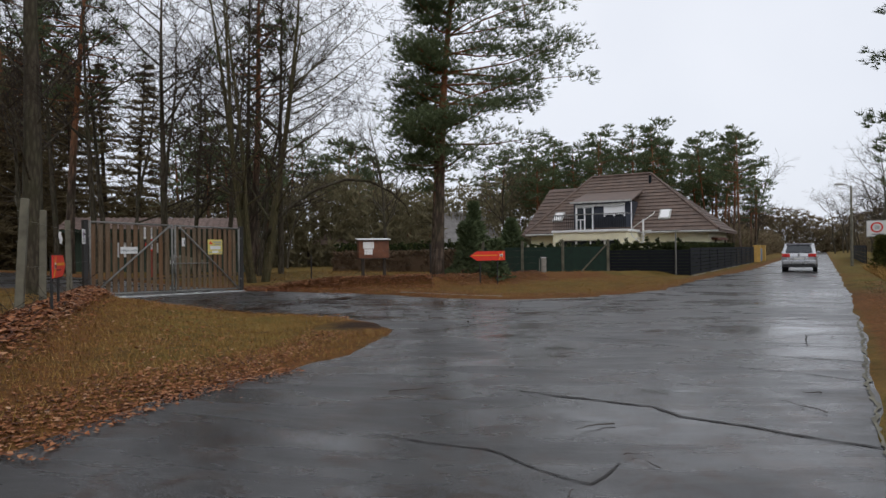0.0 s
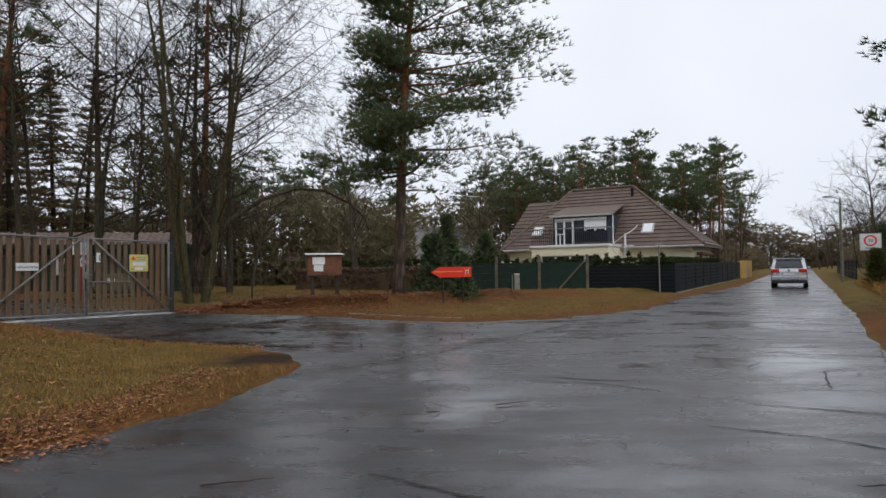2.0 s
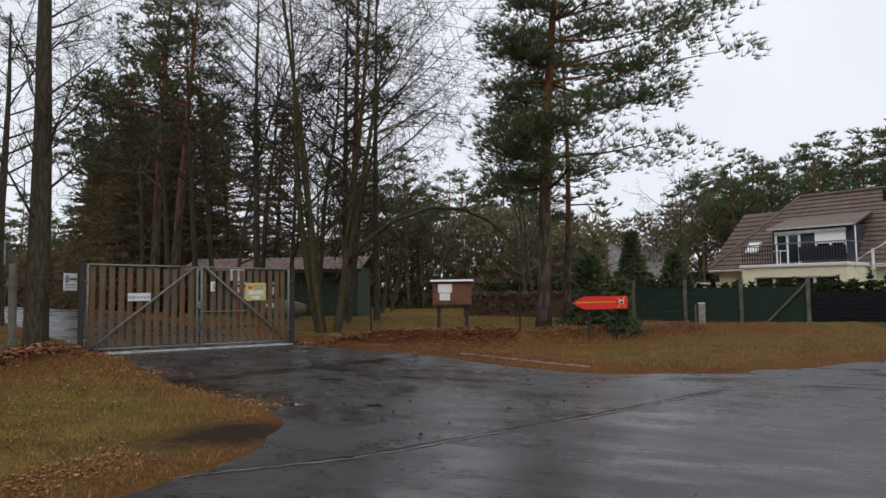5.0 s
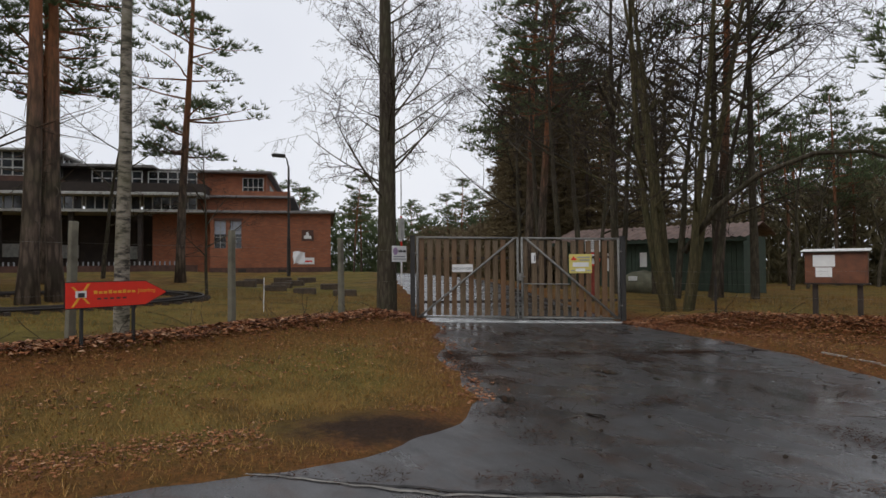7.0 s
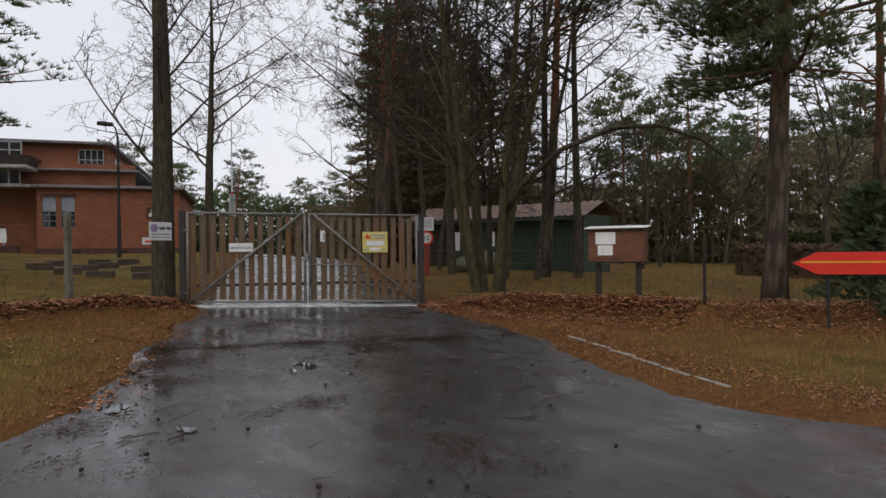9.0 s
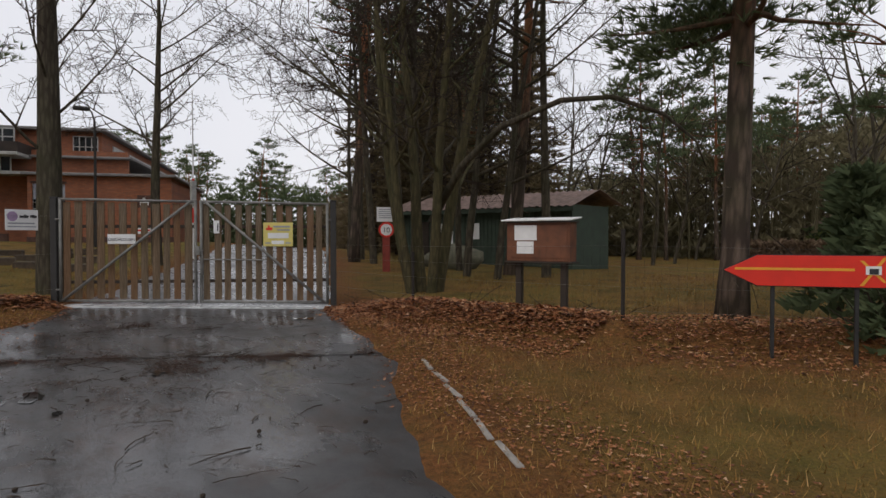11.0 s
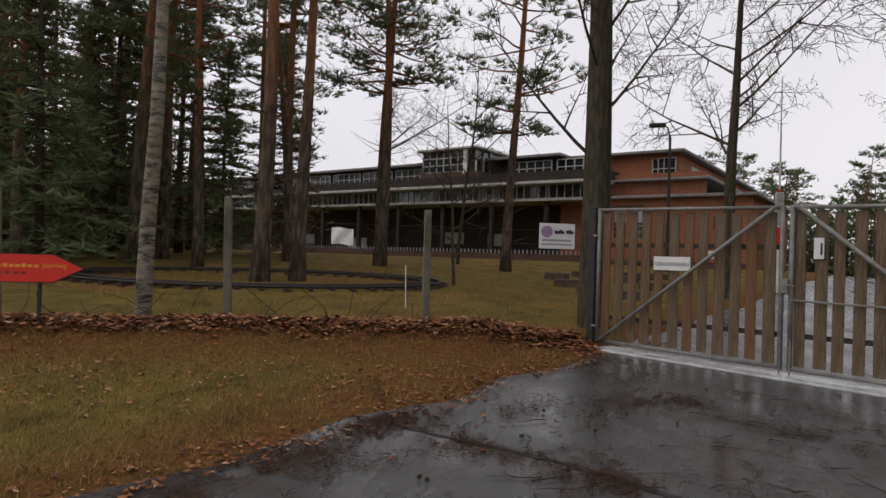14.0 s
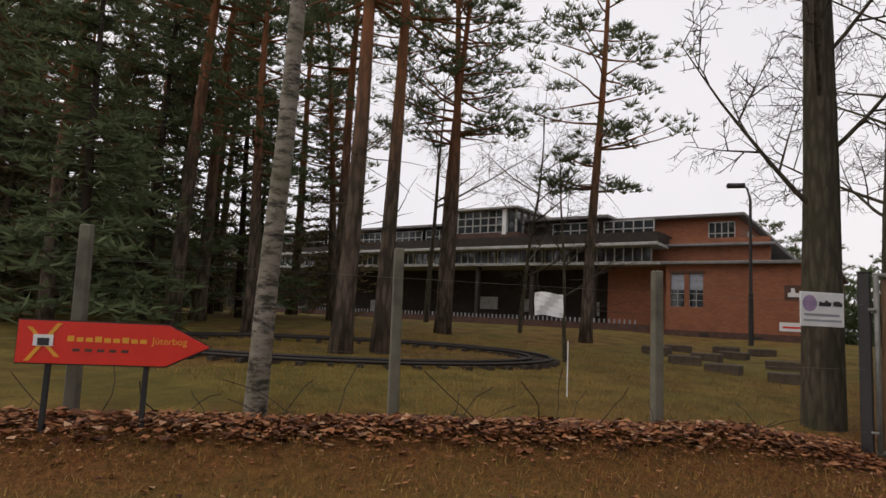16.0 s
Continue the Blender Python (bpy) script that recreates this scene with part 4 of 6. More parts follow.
part("paper", Build().box(0.0, 0.44, -0.184, -0.178, 1.46, 1.73), M_PAPER, nb, "white sheet of paper")
part("paper", Build().box(0.05, 0.38, -0.186, -0.178, 1.22, 1.44), M_PAPER, nb, "white sheet of paper")

bol = thing("marker_post", "short white concrete marker post", "post", pose(4.5, 28.5, terrain(4.5, 28.5)))
part("shaft", Build().box(-0.12, 0.12, -0.10, 0.10, -0.3, 1.02, 0.03), M_KERB, bol)
part("cap", Build().box(-0.13, 0.13, -0.11, 0.11, 1.02, 1.06, 0.015), M_WHITE, bol)
part("fixing_pole", Build().tube([(-0.2, 0, -0.3), (-0.2, 0, 1.0)], [0.025, 0.025], 6), M_STEEL, bol)

# ---- behind the gate: shed, boulder, speed sign ----
shed = thing("shed", "long dark green board shed with corrugated roof", "shed", pose(-20.7, 30.0, 0.1, 0, 0, heading(9.3, 3.1)))
part("wall", Build().box(0.3, 9.15, 0.1, 3.6, -0.4, 2.7), M_SHEDGREEN, shed)
for i in range(43):
    if 0.9 < 0.3 + i * 0.204 < 2.0:
        continue
    part("board", Build().box(0.31 + i * 0.204, 0.485 + i * 0.204, 0.075, 0.1, 0.1, 2.58), M_SHEDGREEN, shed)
# no opening is cut: a dark slab paints the shade inside the doorway
part("door", Build().box(1.0, 1.9, 0.05, 0.09, 0.1, 2.1, 0.01), M_DARKWOOD, shed, "dark slab for the shade inside the doorway")
part("window", Build().box(2.5, 3.3, 0.05, 0.07, 1.1, 2.0), M_WFRAME, shed, "white framed window")
part("notice", Build().box(4.4, 4.75, 0.05, 0.065, 1.3, 2.0), M_PAPER, shed, "white notice sheet")
roof = Build()
nx = 120
for j, (y, z) in enumerate(((-0.45, 2.62), (1.9, 3.35), (4.2, 2.8))):
    for i in range(nx + 1):
        roof.v.append((-0.3 + 9.8 * i / nx, y, z + 0.03 * math.cos(i * math.pi / 2)))
for j in range(2):
    for i in range(nx):
        a = j * (nx + 1) + i
        roof.f.append((a, a + 1, a + nx + 2, a + nx + 1))
ro = part("roof", roof, M_TIN, shed, "weathered reddish corrugated sheet roof")
ro.modifiers.new("thickness", "SOLIDIFY").thickness = 0.012
part("fascia", Build().box(-0.28, 9.45, -0.42, -0.38, 2.42, 2.58), M_SHEDGREEN, shed)

st = Build()
for i in range(7):
    for j in range(12):
        a, b = math.pi * i / 6, 2 * math.pi * j / 12
        k = 1 + 0.13 * math.sin(3 * b + i) + 0.08 * math.cos(5 * a + b)
        st.v.append((1.25 * k * math.sin(a) * math.cos(b), 0.7 * k * math.sin(a) * math.sin(b), 0.45 + 0.55 * k * math.cos(a)))
for i in range(6):
    for j in range(12):
        st.f.append((i * 12 + j, (i + 1) * 12 + j, (i + 1) * 12 + (j + 1) % 12, i * 12 + (j + 1) % 12))
solid("boulder", st, M_STONE, "large mossy grey boulder beside the shed", "boulder", pose(-13.6, 28.4, 0.2, 0, 0, 25), smooth=True)
bp = thing("boulder_plate", "small white plate fixed on the boulder", "plate", pose(-13.75, 27.72, 0.85, 0, 0, 30))
part("panel", Build().box(0, 0.35, -0.1, 0.1, 0, 0.18, 0.01), M_WHITE, bp)

sp = thing("speed_sign", "round ten limit sign on a red board with white panel", "sign", pose(-13.5, 25.5, 0.18, 0, 0, heading(0.444, 0.896)))
part("post", Build().box(-0.13, 0.13, 0.03, 0.09, -0.3, 1.85, 0.01), simple("faded_red_board", (0.26, 0.045, 0.03), 0.8), sp)
part("disc", disc(0, 1.58, 0.27, -0.01, 0.02), M_RED, sp)
part("face", disc(0, 1.58, 0.20, -0.014, -0.011), M_WHITE, sp)
writing(sp, "10", 0.25, 0, 1.49, M_INK, -0.017, "CENTER")
part("rules_panel", Build().box(-0.33, 0.29, -0.01, 0.02, 1.86, 2.36, 0.004), M_WHITE, sp, "white panel with small print")
bars(sp, [(-0.26, 0.22, 2.26 - 0.07 * i, 2.29 - 0.07 * i) for i in range(5)], M_GREYINK, -0.011)

# ---- brick museum ----
MX = pose(-39, 14, 0.95, 0, 0, heading(0.33, 0.944))
mu = thing("museum_building", "long old brick factory hall with dark glazed window bands", "building", MX)


def window(parent, x0, x1, z0, z1, y, cols, rows, frame_m, label="", bar=0.05):
    w = part("window", Build().box(x0, x1, y + 0.035, y + 0.05, z0, z1), M_GLASS, parent, label)
    for i in range(cols + 1):
        x = x0 + (x1 - x0) * i / cols
        part("frame_bar", Build().box(x - bar / 2, x + bar / 2, y - 0.03, y + 0.02, z0, z1), frame_m, w)
    for j in range(rows + 1):
        z = z0 + (z1 - z0) * j / rows
        part("frame_bar", Build().box(x0, x1, y - 0.025, y + 0.015, z - bar / 2, z + bar / 2), frame_m, w)
    return w


def with_holes(b, x0, x1, z0, z1, y0, y1, holes):
    """One wall from x0 to x1 with openings x, x, z, z cut right through it."""
    xs = sorted({x0, x1, *(h[0] for h in holes), *(h[1] for h in holes)})
    zs = sorted({z0, z1, *(h[2] for h in holes), *(h[3] for h in holes)})
    nx, nz, base = len(xs), len(zs), len(b.v)
    b.v += [(x, y, z) for y in (y0, y1) for z in zs for x in xs]
    at = lambda i, j, k: base + k * nx * nz + j * nx + i
    full = {(i, j): not any(h[0] <= xs[i] < h[1] and h[2] <= zs[j] < h[3] for h in holes) for i in range(nx - 1) for j in range(nz - 1)}
    for (i, j), solid_cell in full.items():
        if not solid_cell:
            continue
        b.f += [(at(i, j, 0), at(i + 1, j, 0), at(i + 1, j + 1, 0), at(i, j + 1, 0)), (at(i, j, 1), at(i, j + 1, 1), at(i + 1, j + 1, 1), at(i + 1, j, 1))]
        for di, dj, p, q in ((-1, 0, (0, 0), (0, 1)), (1, 0, (1, 1), (1, 0)), (0, -1, (1, 0), (0, 0)), (0, 1, (0, 1), (1, 1))):
            if not full.get((i + di, j + dj), False):
                b.f.append((at(i + p[0], j + p[1], 0), at(i + q[0], j + q[1], 0), at(i + q[0], j + q[1], 1), at(i + p[0], j + p[1], 1)))
    return b


ann = [(1.45, 2.2, 1.85, 3.72), (2.45, 3.2, 1.85, 3.72)]
part("annex_wall", with_holes(Build(), 1.2, 9.1, 0.55, 4.2, 0, 0.36, ann), M_BRICK, mu, "red brick front wall of the annex")
part("annex_side", Build().box(8.75, 9.1, 0.36, 14, -0.6, 4.2), M_BRICK, mu)
part("annex_side", Build().box(1.2, 1.55, 0.36, 14, -0.6, 4.2), M_BRICK, mu)
part("annex_plinth", Build().box(1.15, 9.15, -0.05, 0.36, -0.8, 0.55), M_PLINTH, mu, "dark sooty brick plinth")
part("annex_roof", Build().box(0.95, 9.4, -0.3, 14.2, 4.2, 4.38, 0.03), M_ROOFGREY, mu, "flat dark felt roof with pale edge")
part("cellar_window", Build().box(3.0, 3.5, -0.056, 0.0, 0.05, 0.45), M_DARKHALL, mu)
part("cellar_window", Build().box(5.6, 6.1, -0.056, 0.0, 0.05, 0.4), M_DARKHALL, mu)
part("white_plate", Build().box(6.9, 8.0, -0.03, 0.0, 0.75, 1.2), M_WHITE, mu, "white plate with a red line")
part("plate_line", Build().box(7.05, 7.85, -0.036, -0.031, 0.9, 1.0), M_RED, mu)
part("picture_panel", Build().box(7.15, 7.95, -0.03, 0.0, 2.35, 3.1), M_PLINTH, mu, "dark red panel with a white shape")
part("panel_shape", Build().prism([(7.3, 2.5), (7.8, 2.5), (7.8, 2.7), (7.65, 2.7), (7.6, 2.95), (7.45, 2.95), (7.45, 2.75), (7.3, 2.7)], -0.036, -0.031), M_WHITE, mu)
for x0, x1, z0, z1 in ann:
    w = window(mu, x0, x1, z0, z1, 0.12, 2, 5, M_GREYFRAME, "barred window with a half-drawn pale blind", 0.03)
    part("blind", Build().box(x0 + 0.03, x1 - 0.03, 0.137, 0.152, z0 + 0.95, z1 - 0.03), M_BLIND, w)
part("lintel", Build().box(1.35, 3.3, -0.02, 0.04, 3.72, 3.86), M_PLINTH, mu)
part("gable_wall", Build().box(-2.8, 6.3, 1.6, 2.0, -0.6, 5.9), M_BRICK, mu, "red brick upper wall")
part("gable_wall", Build().box(-2.8, 4.6, 2.4, 2.8, 5.4, 7.2), M_BRICK, mu)
part("gable_side", Build().prism([(4.2, -0.6), (4.6, -0.6), (4.6, 7.2), (4.2, 7.2)], 2.8, 30), M_BRICK, mu)
window(mu, 3.0, 4.4, 5.6, 6.9, 2.3, 4, 2, M_GREYFRAME)
part("side_band", Build().box(4.6, 4.66, 5, 28, 5.6, 6.7), M_GREYFRAME, mu, "pale strip of side windows")
part("step_roof", Build().box(-3.0, 6.6, 1.2, 30, 5.4, 5.55, 0.03), M_ROOFGREY, mu)
part("gable_roof", Build().box(-3.2, 5.0, 1.9, 30, 7.2, 7.38, 0.03), M_ROOFGREY, mu)
# back wall and pillars: the overhang's shadow is put into their near-black brown
part("hall_wall", Build().box(-60, 1.2, 3.4, 3.8, -0.8, 4.3), M_DARKHALL, mu, "recessed ground floor front, coloured dark for its shade")
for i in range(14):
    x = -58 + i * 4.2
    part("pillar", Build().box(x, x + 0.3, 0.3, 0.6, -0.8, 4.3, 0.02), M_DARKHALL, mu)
for x, z0, w in ((-13.5, 1.4, 1.8), (-9.5, 1.3, 1.5), (-24, 0.9, 2.2), (-30, 1.2, 1.6), (-5.2, 1.2, 1.2)):
    part("pale_panel", Build().box(x, x + w, 3.3, 3.39, z0, z0 + 0.9, 0.01), M_GREYFRAME, mu)
part("picket_wall", Build().box(-33, 0.6, -1.3, -1.0, -0.9, 0.75), M_PLINTH, mu, "low dark brick wall in front")
for i in range(110):
    part("picket", Build().box(-32.9 + i * 0.30, -32.82 + i * 0.30, -1.18, -1.13, 0.75, 1.0), M_GREYINK, mu)
part("floor_beam", Build().box(-60, 1.2, 0.0, 3.6, 4.25, 4.42), M_GREYFRAME, mu)
for i in range(17):
    window(mu, -59 + i * 3.5, -59 + i * 3.5 + 3.3, 4.42, 5.3, 0.2, 6, 1, M_GREYFRAME, "", 0.07)
part("ledge", Build().box(-60, 0.9, -0.6, 5.0, 5.3, 5.5, 0.03), M_GREYFRAME, mu, "pale projecting eaves ledge")
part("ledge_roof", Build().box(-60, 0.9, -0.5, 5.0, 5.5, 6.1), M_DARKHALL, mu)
for i in range(17):
    if -14 < -59 + i * 3.5 < -8:
        continue
    window(mu, -59 + i * 3.5, -59 + i * 3.5 + 3.1, 6.1, 7.1, 1.3, 5, 2, M_GREYFRAME, "", 0.07)
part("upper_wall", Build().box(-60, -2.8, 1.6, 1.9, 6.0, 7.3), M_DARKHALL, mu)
part("hall_roof", Build().box(-60.5, -2.6, 0.9, 30, 7.3, 7.5, 0.03), M_ROOFGREY, mu, "flat grey hall roof")
part("tower_base", Build().box(-13.1, -8.2, -0.4, 4.0, 6.1, 6.45), M_PLINTH, mu)
window(mu, -13.0, -9.3, 6.45, 8.0, -0.35, 6, 3, M_GREYFRAME, "glazed roof lantern front", 0.08)
part("tower_core", Build().box(-12.9, -8.5, -0.2, 4.0, 6.45, 8.0), M_GLASS, mu)
for k in range(5):
    part("frame_post", Build().box(-8.5, -8.38, -0.3 + k * 0.95, -0.2 + k * 0.95, 6.45, 8.0), M_GREYFRAME, mu)
part("tower_post", Build().box(-9.4, -9.1, -0.45, -0.15, 6.3, 8.05), M_WFRAME, mu)
part("tower_roof", Build().box(-13.4, -8.1, -0.7, 4.3, 8.0, 8.16, 0.03), M_GREYFRAME, mu)

mast = thing("street_lamp", "tall dark lamp mast on the museum lawn", "street lamp", pose(-30.2, 18.0, 1.0, 0, 0, 90))
part("pole", Build().tube([(0, 0, -0.4), (0, 0, 2.2), (0, 0, 2.25), (0, 0, 6.3)], [0.11, 0.10, 0.075, 0.06], 10), M_DARKPOST, mast)
part("arm", Build().tube([(0, 0, 6.25), (-0.12, 0, 6.75), (-0.25, 0, 6.85)], [0.045, 0.04, 0.04], 8), M_DARKPOST, mast)
part("lamp_head", Build().box(-0.95, -0.2, -0.14, 0.14, 6.78, 6.98, 0.05), M_DARKPOST, mast)
an = thing("antenna_mast", "thin pale antenna pole behind the gate", "mast", pose(-21.3, 20.8, terrain(-21.3, 20.8)))
part("pole", Build().tube([(0, 0, -0.3), (0, 0, 2.6), (0, 0, 6.9)], [0.05, 0.04, 0.018], 6), M_WFRAME, an)
for z0 in (1.5, 2.7):
    part("red_band", Build().tube([(0, 0, z0), (0, 0, z0 + 0.6)], [0.052, 0.050], 6), M_RED, an)
part("stub", Build().box(-0.15, 0.15, -0.1, 0.1, 2.2, 3.2, 0.02), M_GREYFRAME, an)

g = random.Random(8)
for x, y in ((-18.3, 15.2), (-19.6, 14.4), (-21.5, 15.2), (-20.4, 17.0), (-23.0, 16.2), (-25.3, 16.3), (-25.0, 17.4), (-22.0, 13.8), (-17.2, 16.4), (-24.0, 14.6)):
    b = Build().box(-0.42, 0.42, -0.2, 0.2, -0.1, 0.30, 0.03)
    solid("concrete_block", b, M_BLOCK, "low mossy concrete block on the lawn", "block", pose(x, y, terrain(x, y), 0, 0, g.uniform(60, 90)), "lawn blocks")
track = thing("railway_loop", "small oval of rusty narrow-gauge track on the lawn", "railway track")
for off in (-0.25, 0.25):
    pts = []
    for i in range(65):
        a = 2 * math.pi * i / 64
        p, q = (4.9 + off) * math.cos(a), (2.5 + off) * math.sin(a)
        x, y = -14.6 + p * -0.40 - q * 0.917, 6.3 + p * 0.917 - q * 0.40
        pts.append((x, y, terrain(x, y) + 0.17))
    part("rail", Build().tube(pts, [0.04] * 65, 5), M_RUST, track)
for i in range(56):
    a = 2 * math.pi * i / 56
    p, q = 4.9 * math.cos(a), 2.5 * math.sin(a)
    x, y = -14.6 + p * -0.40 - q * 0.917, 6.3 + p * 0.917 - q * 0.40
    part("sleeper", Build().box(-0.45, 0.45, -0.06, 0.06, 0.0, 0.13), M_DARKWOOD, track, m=pose(x, y, terrain(x, y), 0, 0, heading(-0.40 * math.cos(a) * 2.5 - 0.917 * math.sin(a) * 4.9, 0.917 * math.cos(a) * 2.5 - 0.40 * math.sin(a) * 4.9)))
rod = thing("marker_rod", "thin pale marker rod in the lawn", "rod", pose(-11.3, 11.9, terrain(-11.3, 11.9), 0, 4))
part("shaft", Build().tube([(0, 0, -0.1), (0, 0, 0.95)], [0.012, 0.010], 6), M_WFRAME, rod)

# ---- house with the balcony ----
HX = pose(9.8, 44.0, -0.38, 0, 0, heading(0.884, -0.467)) @ Matrix.Scale(1.12, 4)
ho = thing("house", "cream house with brown tiled hip roof and balcony", "house", HX)
part("wall", Build().box(-5.6, 6.3, 3.6, 12.4, -0.3, 2.75), M_CREAM, ho, "cream rendered ground floor")
part("balcony_block", with_holes(Build(), -2.9, 2.0, -0.3, 2.62, 0.0, 0.3, [(-2.3, 1.5, 0.1, 2.12)]), M_CREAM, ho, "cream projecting bay under the balcony")
part("balcony_side", Build().box(-2.9, -2.6, 0.3, 3.6, -0.3, 2.62), M_CREAM, ho)
part("balcony_side", Build().box(1.7, 2.0, 0.3, 3.6, -0.3, 2.62), M_CREAM, ho)
window(ho, -2.3, 1.5, 0.1, 2.12, 0.15, 4, 1, M_WFRAME, "wide dark bay window", 0.12)
part("balcony_floor", Build().box(-3.0, 2.1, -0.1, 3.9, 2.62, 2.78, 0.02), M_WFRAME, ho)
ra = part("railing", Build().tube([(-2.9, 0.05, 3.8), (2.0, 0.05, 3.8)], [0.03, 0.03], 6), M_STEEL, ho, "dark balcony railing with steel handrail")
for i in range(38):
    x = -2.87 + i * 0.13
    part("baluster", Build().box(x - 0.012, x + 0.012, 0.03, 0.06, 2.78, 3.78), M_FENCE, ra)
part("rail_screen", Build().box(-0.1, 2.0, 0.07, 0.09, 2.9, 3.6), M_SLATE, ra)
for x in (-2.9, 2.0):
    part("side_rail", Build().tube([(x, 0.05, 3.8), (x, 3.3, 3.8)], [0.025, 0.025], 6), M_STEEL, ra)


def tiled(parent, a, b, c, d, courses, name="roof_slope"):
    """A roof slope of lapped tile courses: a, b along the eave, c, d along the ridge."""
    a, b, c, d = (Vector(p) for p in (a, b, c, d))
    s = part(name, Build().slab([a, b, c, d], 0.12), M_TILE, parent)
    nrm = (b - a).cross(d - a).normalized()
    run = Build()
    for i in range(courses):
        f, g2 = i / courses, (i + 1.15) / courses
        g2 = min(g2, 1.0)
        p, q = a.lerp(d, f), b.lerp(c, f)
        r, t = b.lerp(c, g2), a.lerp(d, g2)
        k = max(2, int((q - p).length / 0.3))
        for j in range(k):
            f0, f1 = j / k, (j + 0.94) / k
            lo = run.v
            base = len(lo)
            m0, m1 = p.lerp(q, f0), p.lerp(q, f1)
            u0, u1 = t.lerp(r, f0), t.lerp(r, f1)
            run.v += [tuple(m0 + nrm * 0.075), tuple(m1 + nrm * 0.075), tuple(u1 + nrm * 0.02), tuple(u0 + nrm * 0.02), tuple(m0 + nrm * 0.01), tuple(m1 + nrm * 0.01)]
            run.f += [(base, base + 1, base + 2, base + 3), (base + 4, base + 5, base + 1, base)]
    tagged(part("tiles", run, M_TILE, s), kind="stuff")
    return s


EZ, RZ = 2.65, 7.0
tiled(ho, (-6.2, 3.0, EZ), (7.0, 3.0, EZ), (1.8, 7.8, RZ), (-2.7, 7.8, RZ), 17)
tiled(ho, (7.0, 3.0, EZ), (7.0, 12.8, EZ), (1.8, 7.8, RZ), (1.8, 7.79, RZ), 17)
tiled(ho, (-6.2, 12.8, EZ), (-6.2, 3.0, EZ), (-2.7, 7.79, RZ), (-2.7, 7.8, RZ), 17)
tiled(ho, (7.0, 12.8, EZ), (-6.2, 12.8, EZ), (-2.7, 7.8, RZ), (1.8, 7.8, RZ), 6)
tiled(ho, (-7.9, 6.0, EZ), (-4.0, 6.0, EZ), (-4.0, 9.0, 6.45), (-6.6, 9.0, 6.45), 13, "wing_roof")
part("wing_wall", Build().box(-7.3, -5.6, 6.5, 12.0, -0.3, 2.7), M_CREAM, ho)
part("gutter", Build().tube([(-6.2, 2.95, EZ - 0.06), (7.0, 2.95, EZ - 0.06)], [0.07, 0.07], 6), M_GREYFRAME, ho)
for p, q in (((7.0, 3.0, EZ), (1.8, 7.8, RZ)), ((-6.2, 3.0, EZ), (-2.7, 7.8, RZ)), ((-2.7, 7.8, RZ), (1.8, 7.8, RZ))):
    n = 22
    pts = [Vector(p).lerp(Vector(q), i / n) + Vector((0, 0, 0.09)) for i in range(n + 1)]
    part("ridge_tiles", Build().tube(pts, [0.11 if i % 2 else 0.085 for i in range(n + 1)], 6), M_TILE, ho)
do = part("dormer", Build().box(-2.6, 1.45, 3.3, 6.8, 2.75, 4.8), M_SLATE, ho, "blue-grey clad dormer")
part("dormer_roof", Build().slab([(-2.75, 2.95, 4.85), (1.6, 2.95, 4.85), (1.5, 6.4, 5.75), (-2.65, 6.4, 5.75)], 0.1), M_TILE, do)
part("dormer_fascia", Build().box(-2.75, 1.6, 2.9, 2.95, 4.75, 4.86), M_GREYFRAME, do)
part("awning_box", Build().tube([(-2.4, 3.1, 4.58), (1.1, 3.1, 4.58)], [0.10, 0.10], 8), M_GREYFRAME, do)
window(do, -2.4, -1.2, 2.85, 4.5, 3.24, 2, 1, M_WFRAME, "white framed balcony door", 0.12)
window(do, -0.35, 1.0, 3.35, 3.95, 3.24, 2, 1, M_WFRAME, "window below a shut blind", 0.12)
part("blind", Build().box(-0.4, 1.05, 3.17, 3.24, 3.93, 4.55), M_WFRAME, do, "white roller blind")
part("downpipe", Build().tube([(1.55, 3.0, 4.7), (1.55, 3.0, 2.8)], [0.04, 0.04], 6), M_WFRAME, do)
slope = heading(4.8, RZ - EZ)
for x, y in ((-4.1, 4.3), (3.5, 4.2)):
    sk = part("skylight", Build().box(-0.38, 0.38, -0.5, 0.5, 0.0, 0.14, 0.02), M_GREYFRAME, ho, "pale roof window", m=pose(x, y, EZ + (y - 3) * (RZ - EZ) / 4.8 + 0.03, slope))
    part("pane", Build().box(-0.28, 0.28, -0.4, 0.4, 0.14, 0.15), M_WFRAME, sk)
part("chimney_pipe", Build().tube([(1.9, 7.0, 6.2), (1.9, 7.0, 6.85)], [0.10, 0.10], 8), M_FENCE, ho)
sc = part("outer_stair", Build().tube([(2.75, 1.2, -0.2), (2.75, 1.2, 3.4)], [0.06, 0.06], 8), M_WFRAME, ho, "white spiral stair")
for i in range(12):
    a = i * 0.5
    part("step", Build().box(0.05, 0.75, -0.12, 0.12, 0, 0.04), M_WFRAME, sc, m=pose(2.75, 1.2, 0.1 + i * 0.23, 0, 0, math.degrees(a)))
part("stair_rail", Build().tube([(2.75 + 0.75 * math.cos(i * 0.25), 1.2 + 0.75 * math.sin(i * 0.25), 1.0 + i * 0.115) for i in range(26)], [0.025] * 26, 5), M_WFRAME, sc)
bt = thing("balcony_table", "small white round table on the balcony", "table", HX @ pose(-1.4, 1.2, 2.79))
part("tabletop", Build().tube([(0, 0, 0.70), (0, 0, 0.74)], [0.35, 0.35], 16), M_WFRAME, bt)
part("leg", Build().tube([(0, 0, 0), (0, 0, 0.7)], [0.05, 0.04], 8), M_WFRAME, bt)
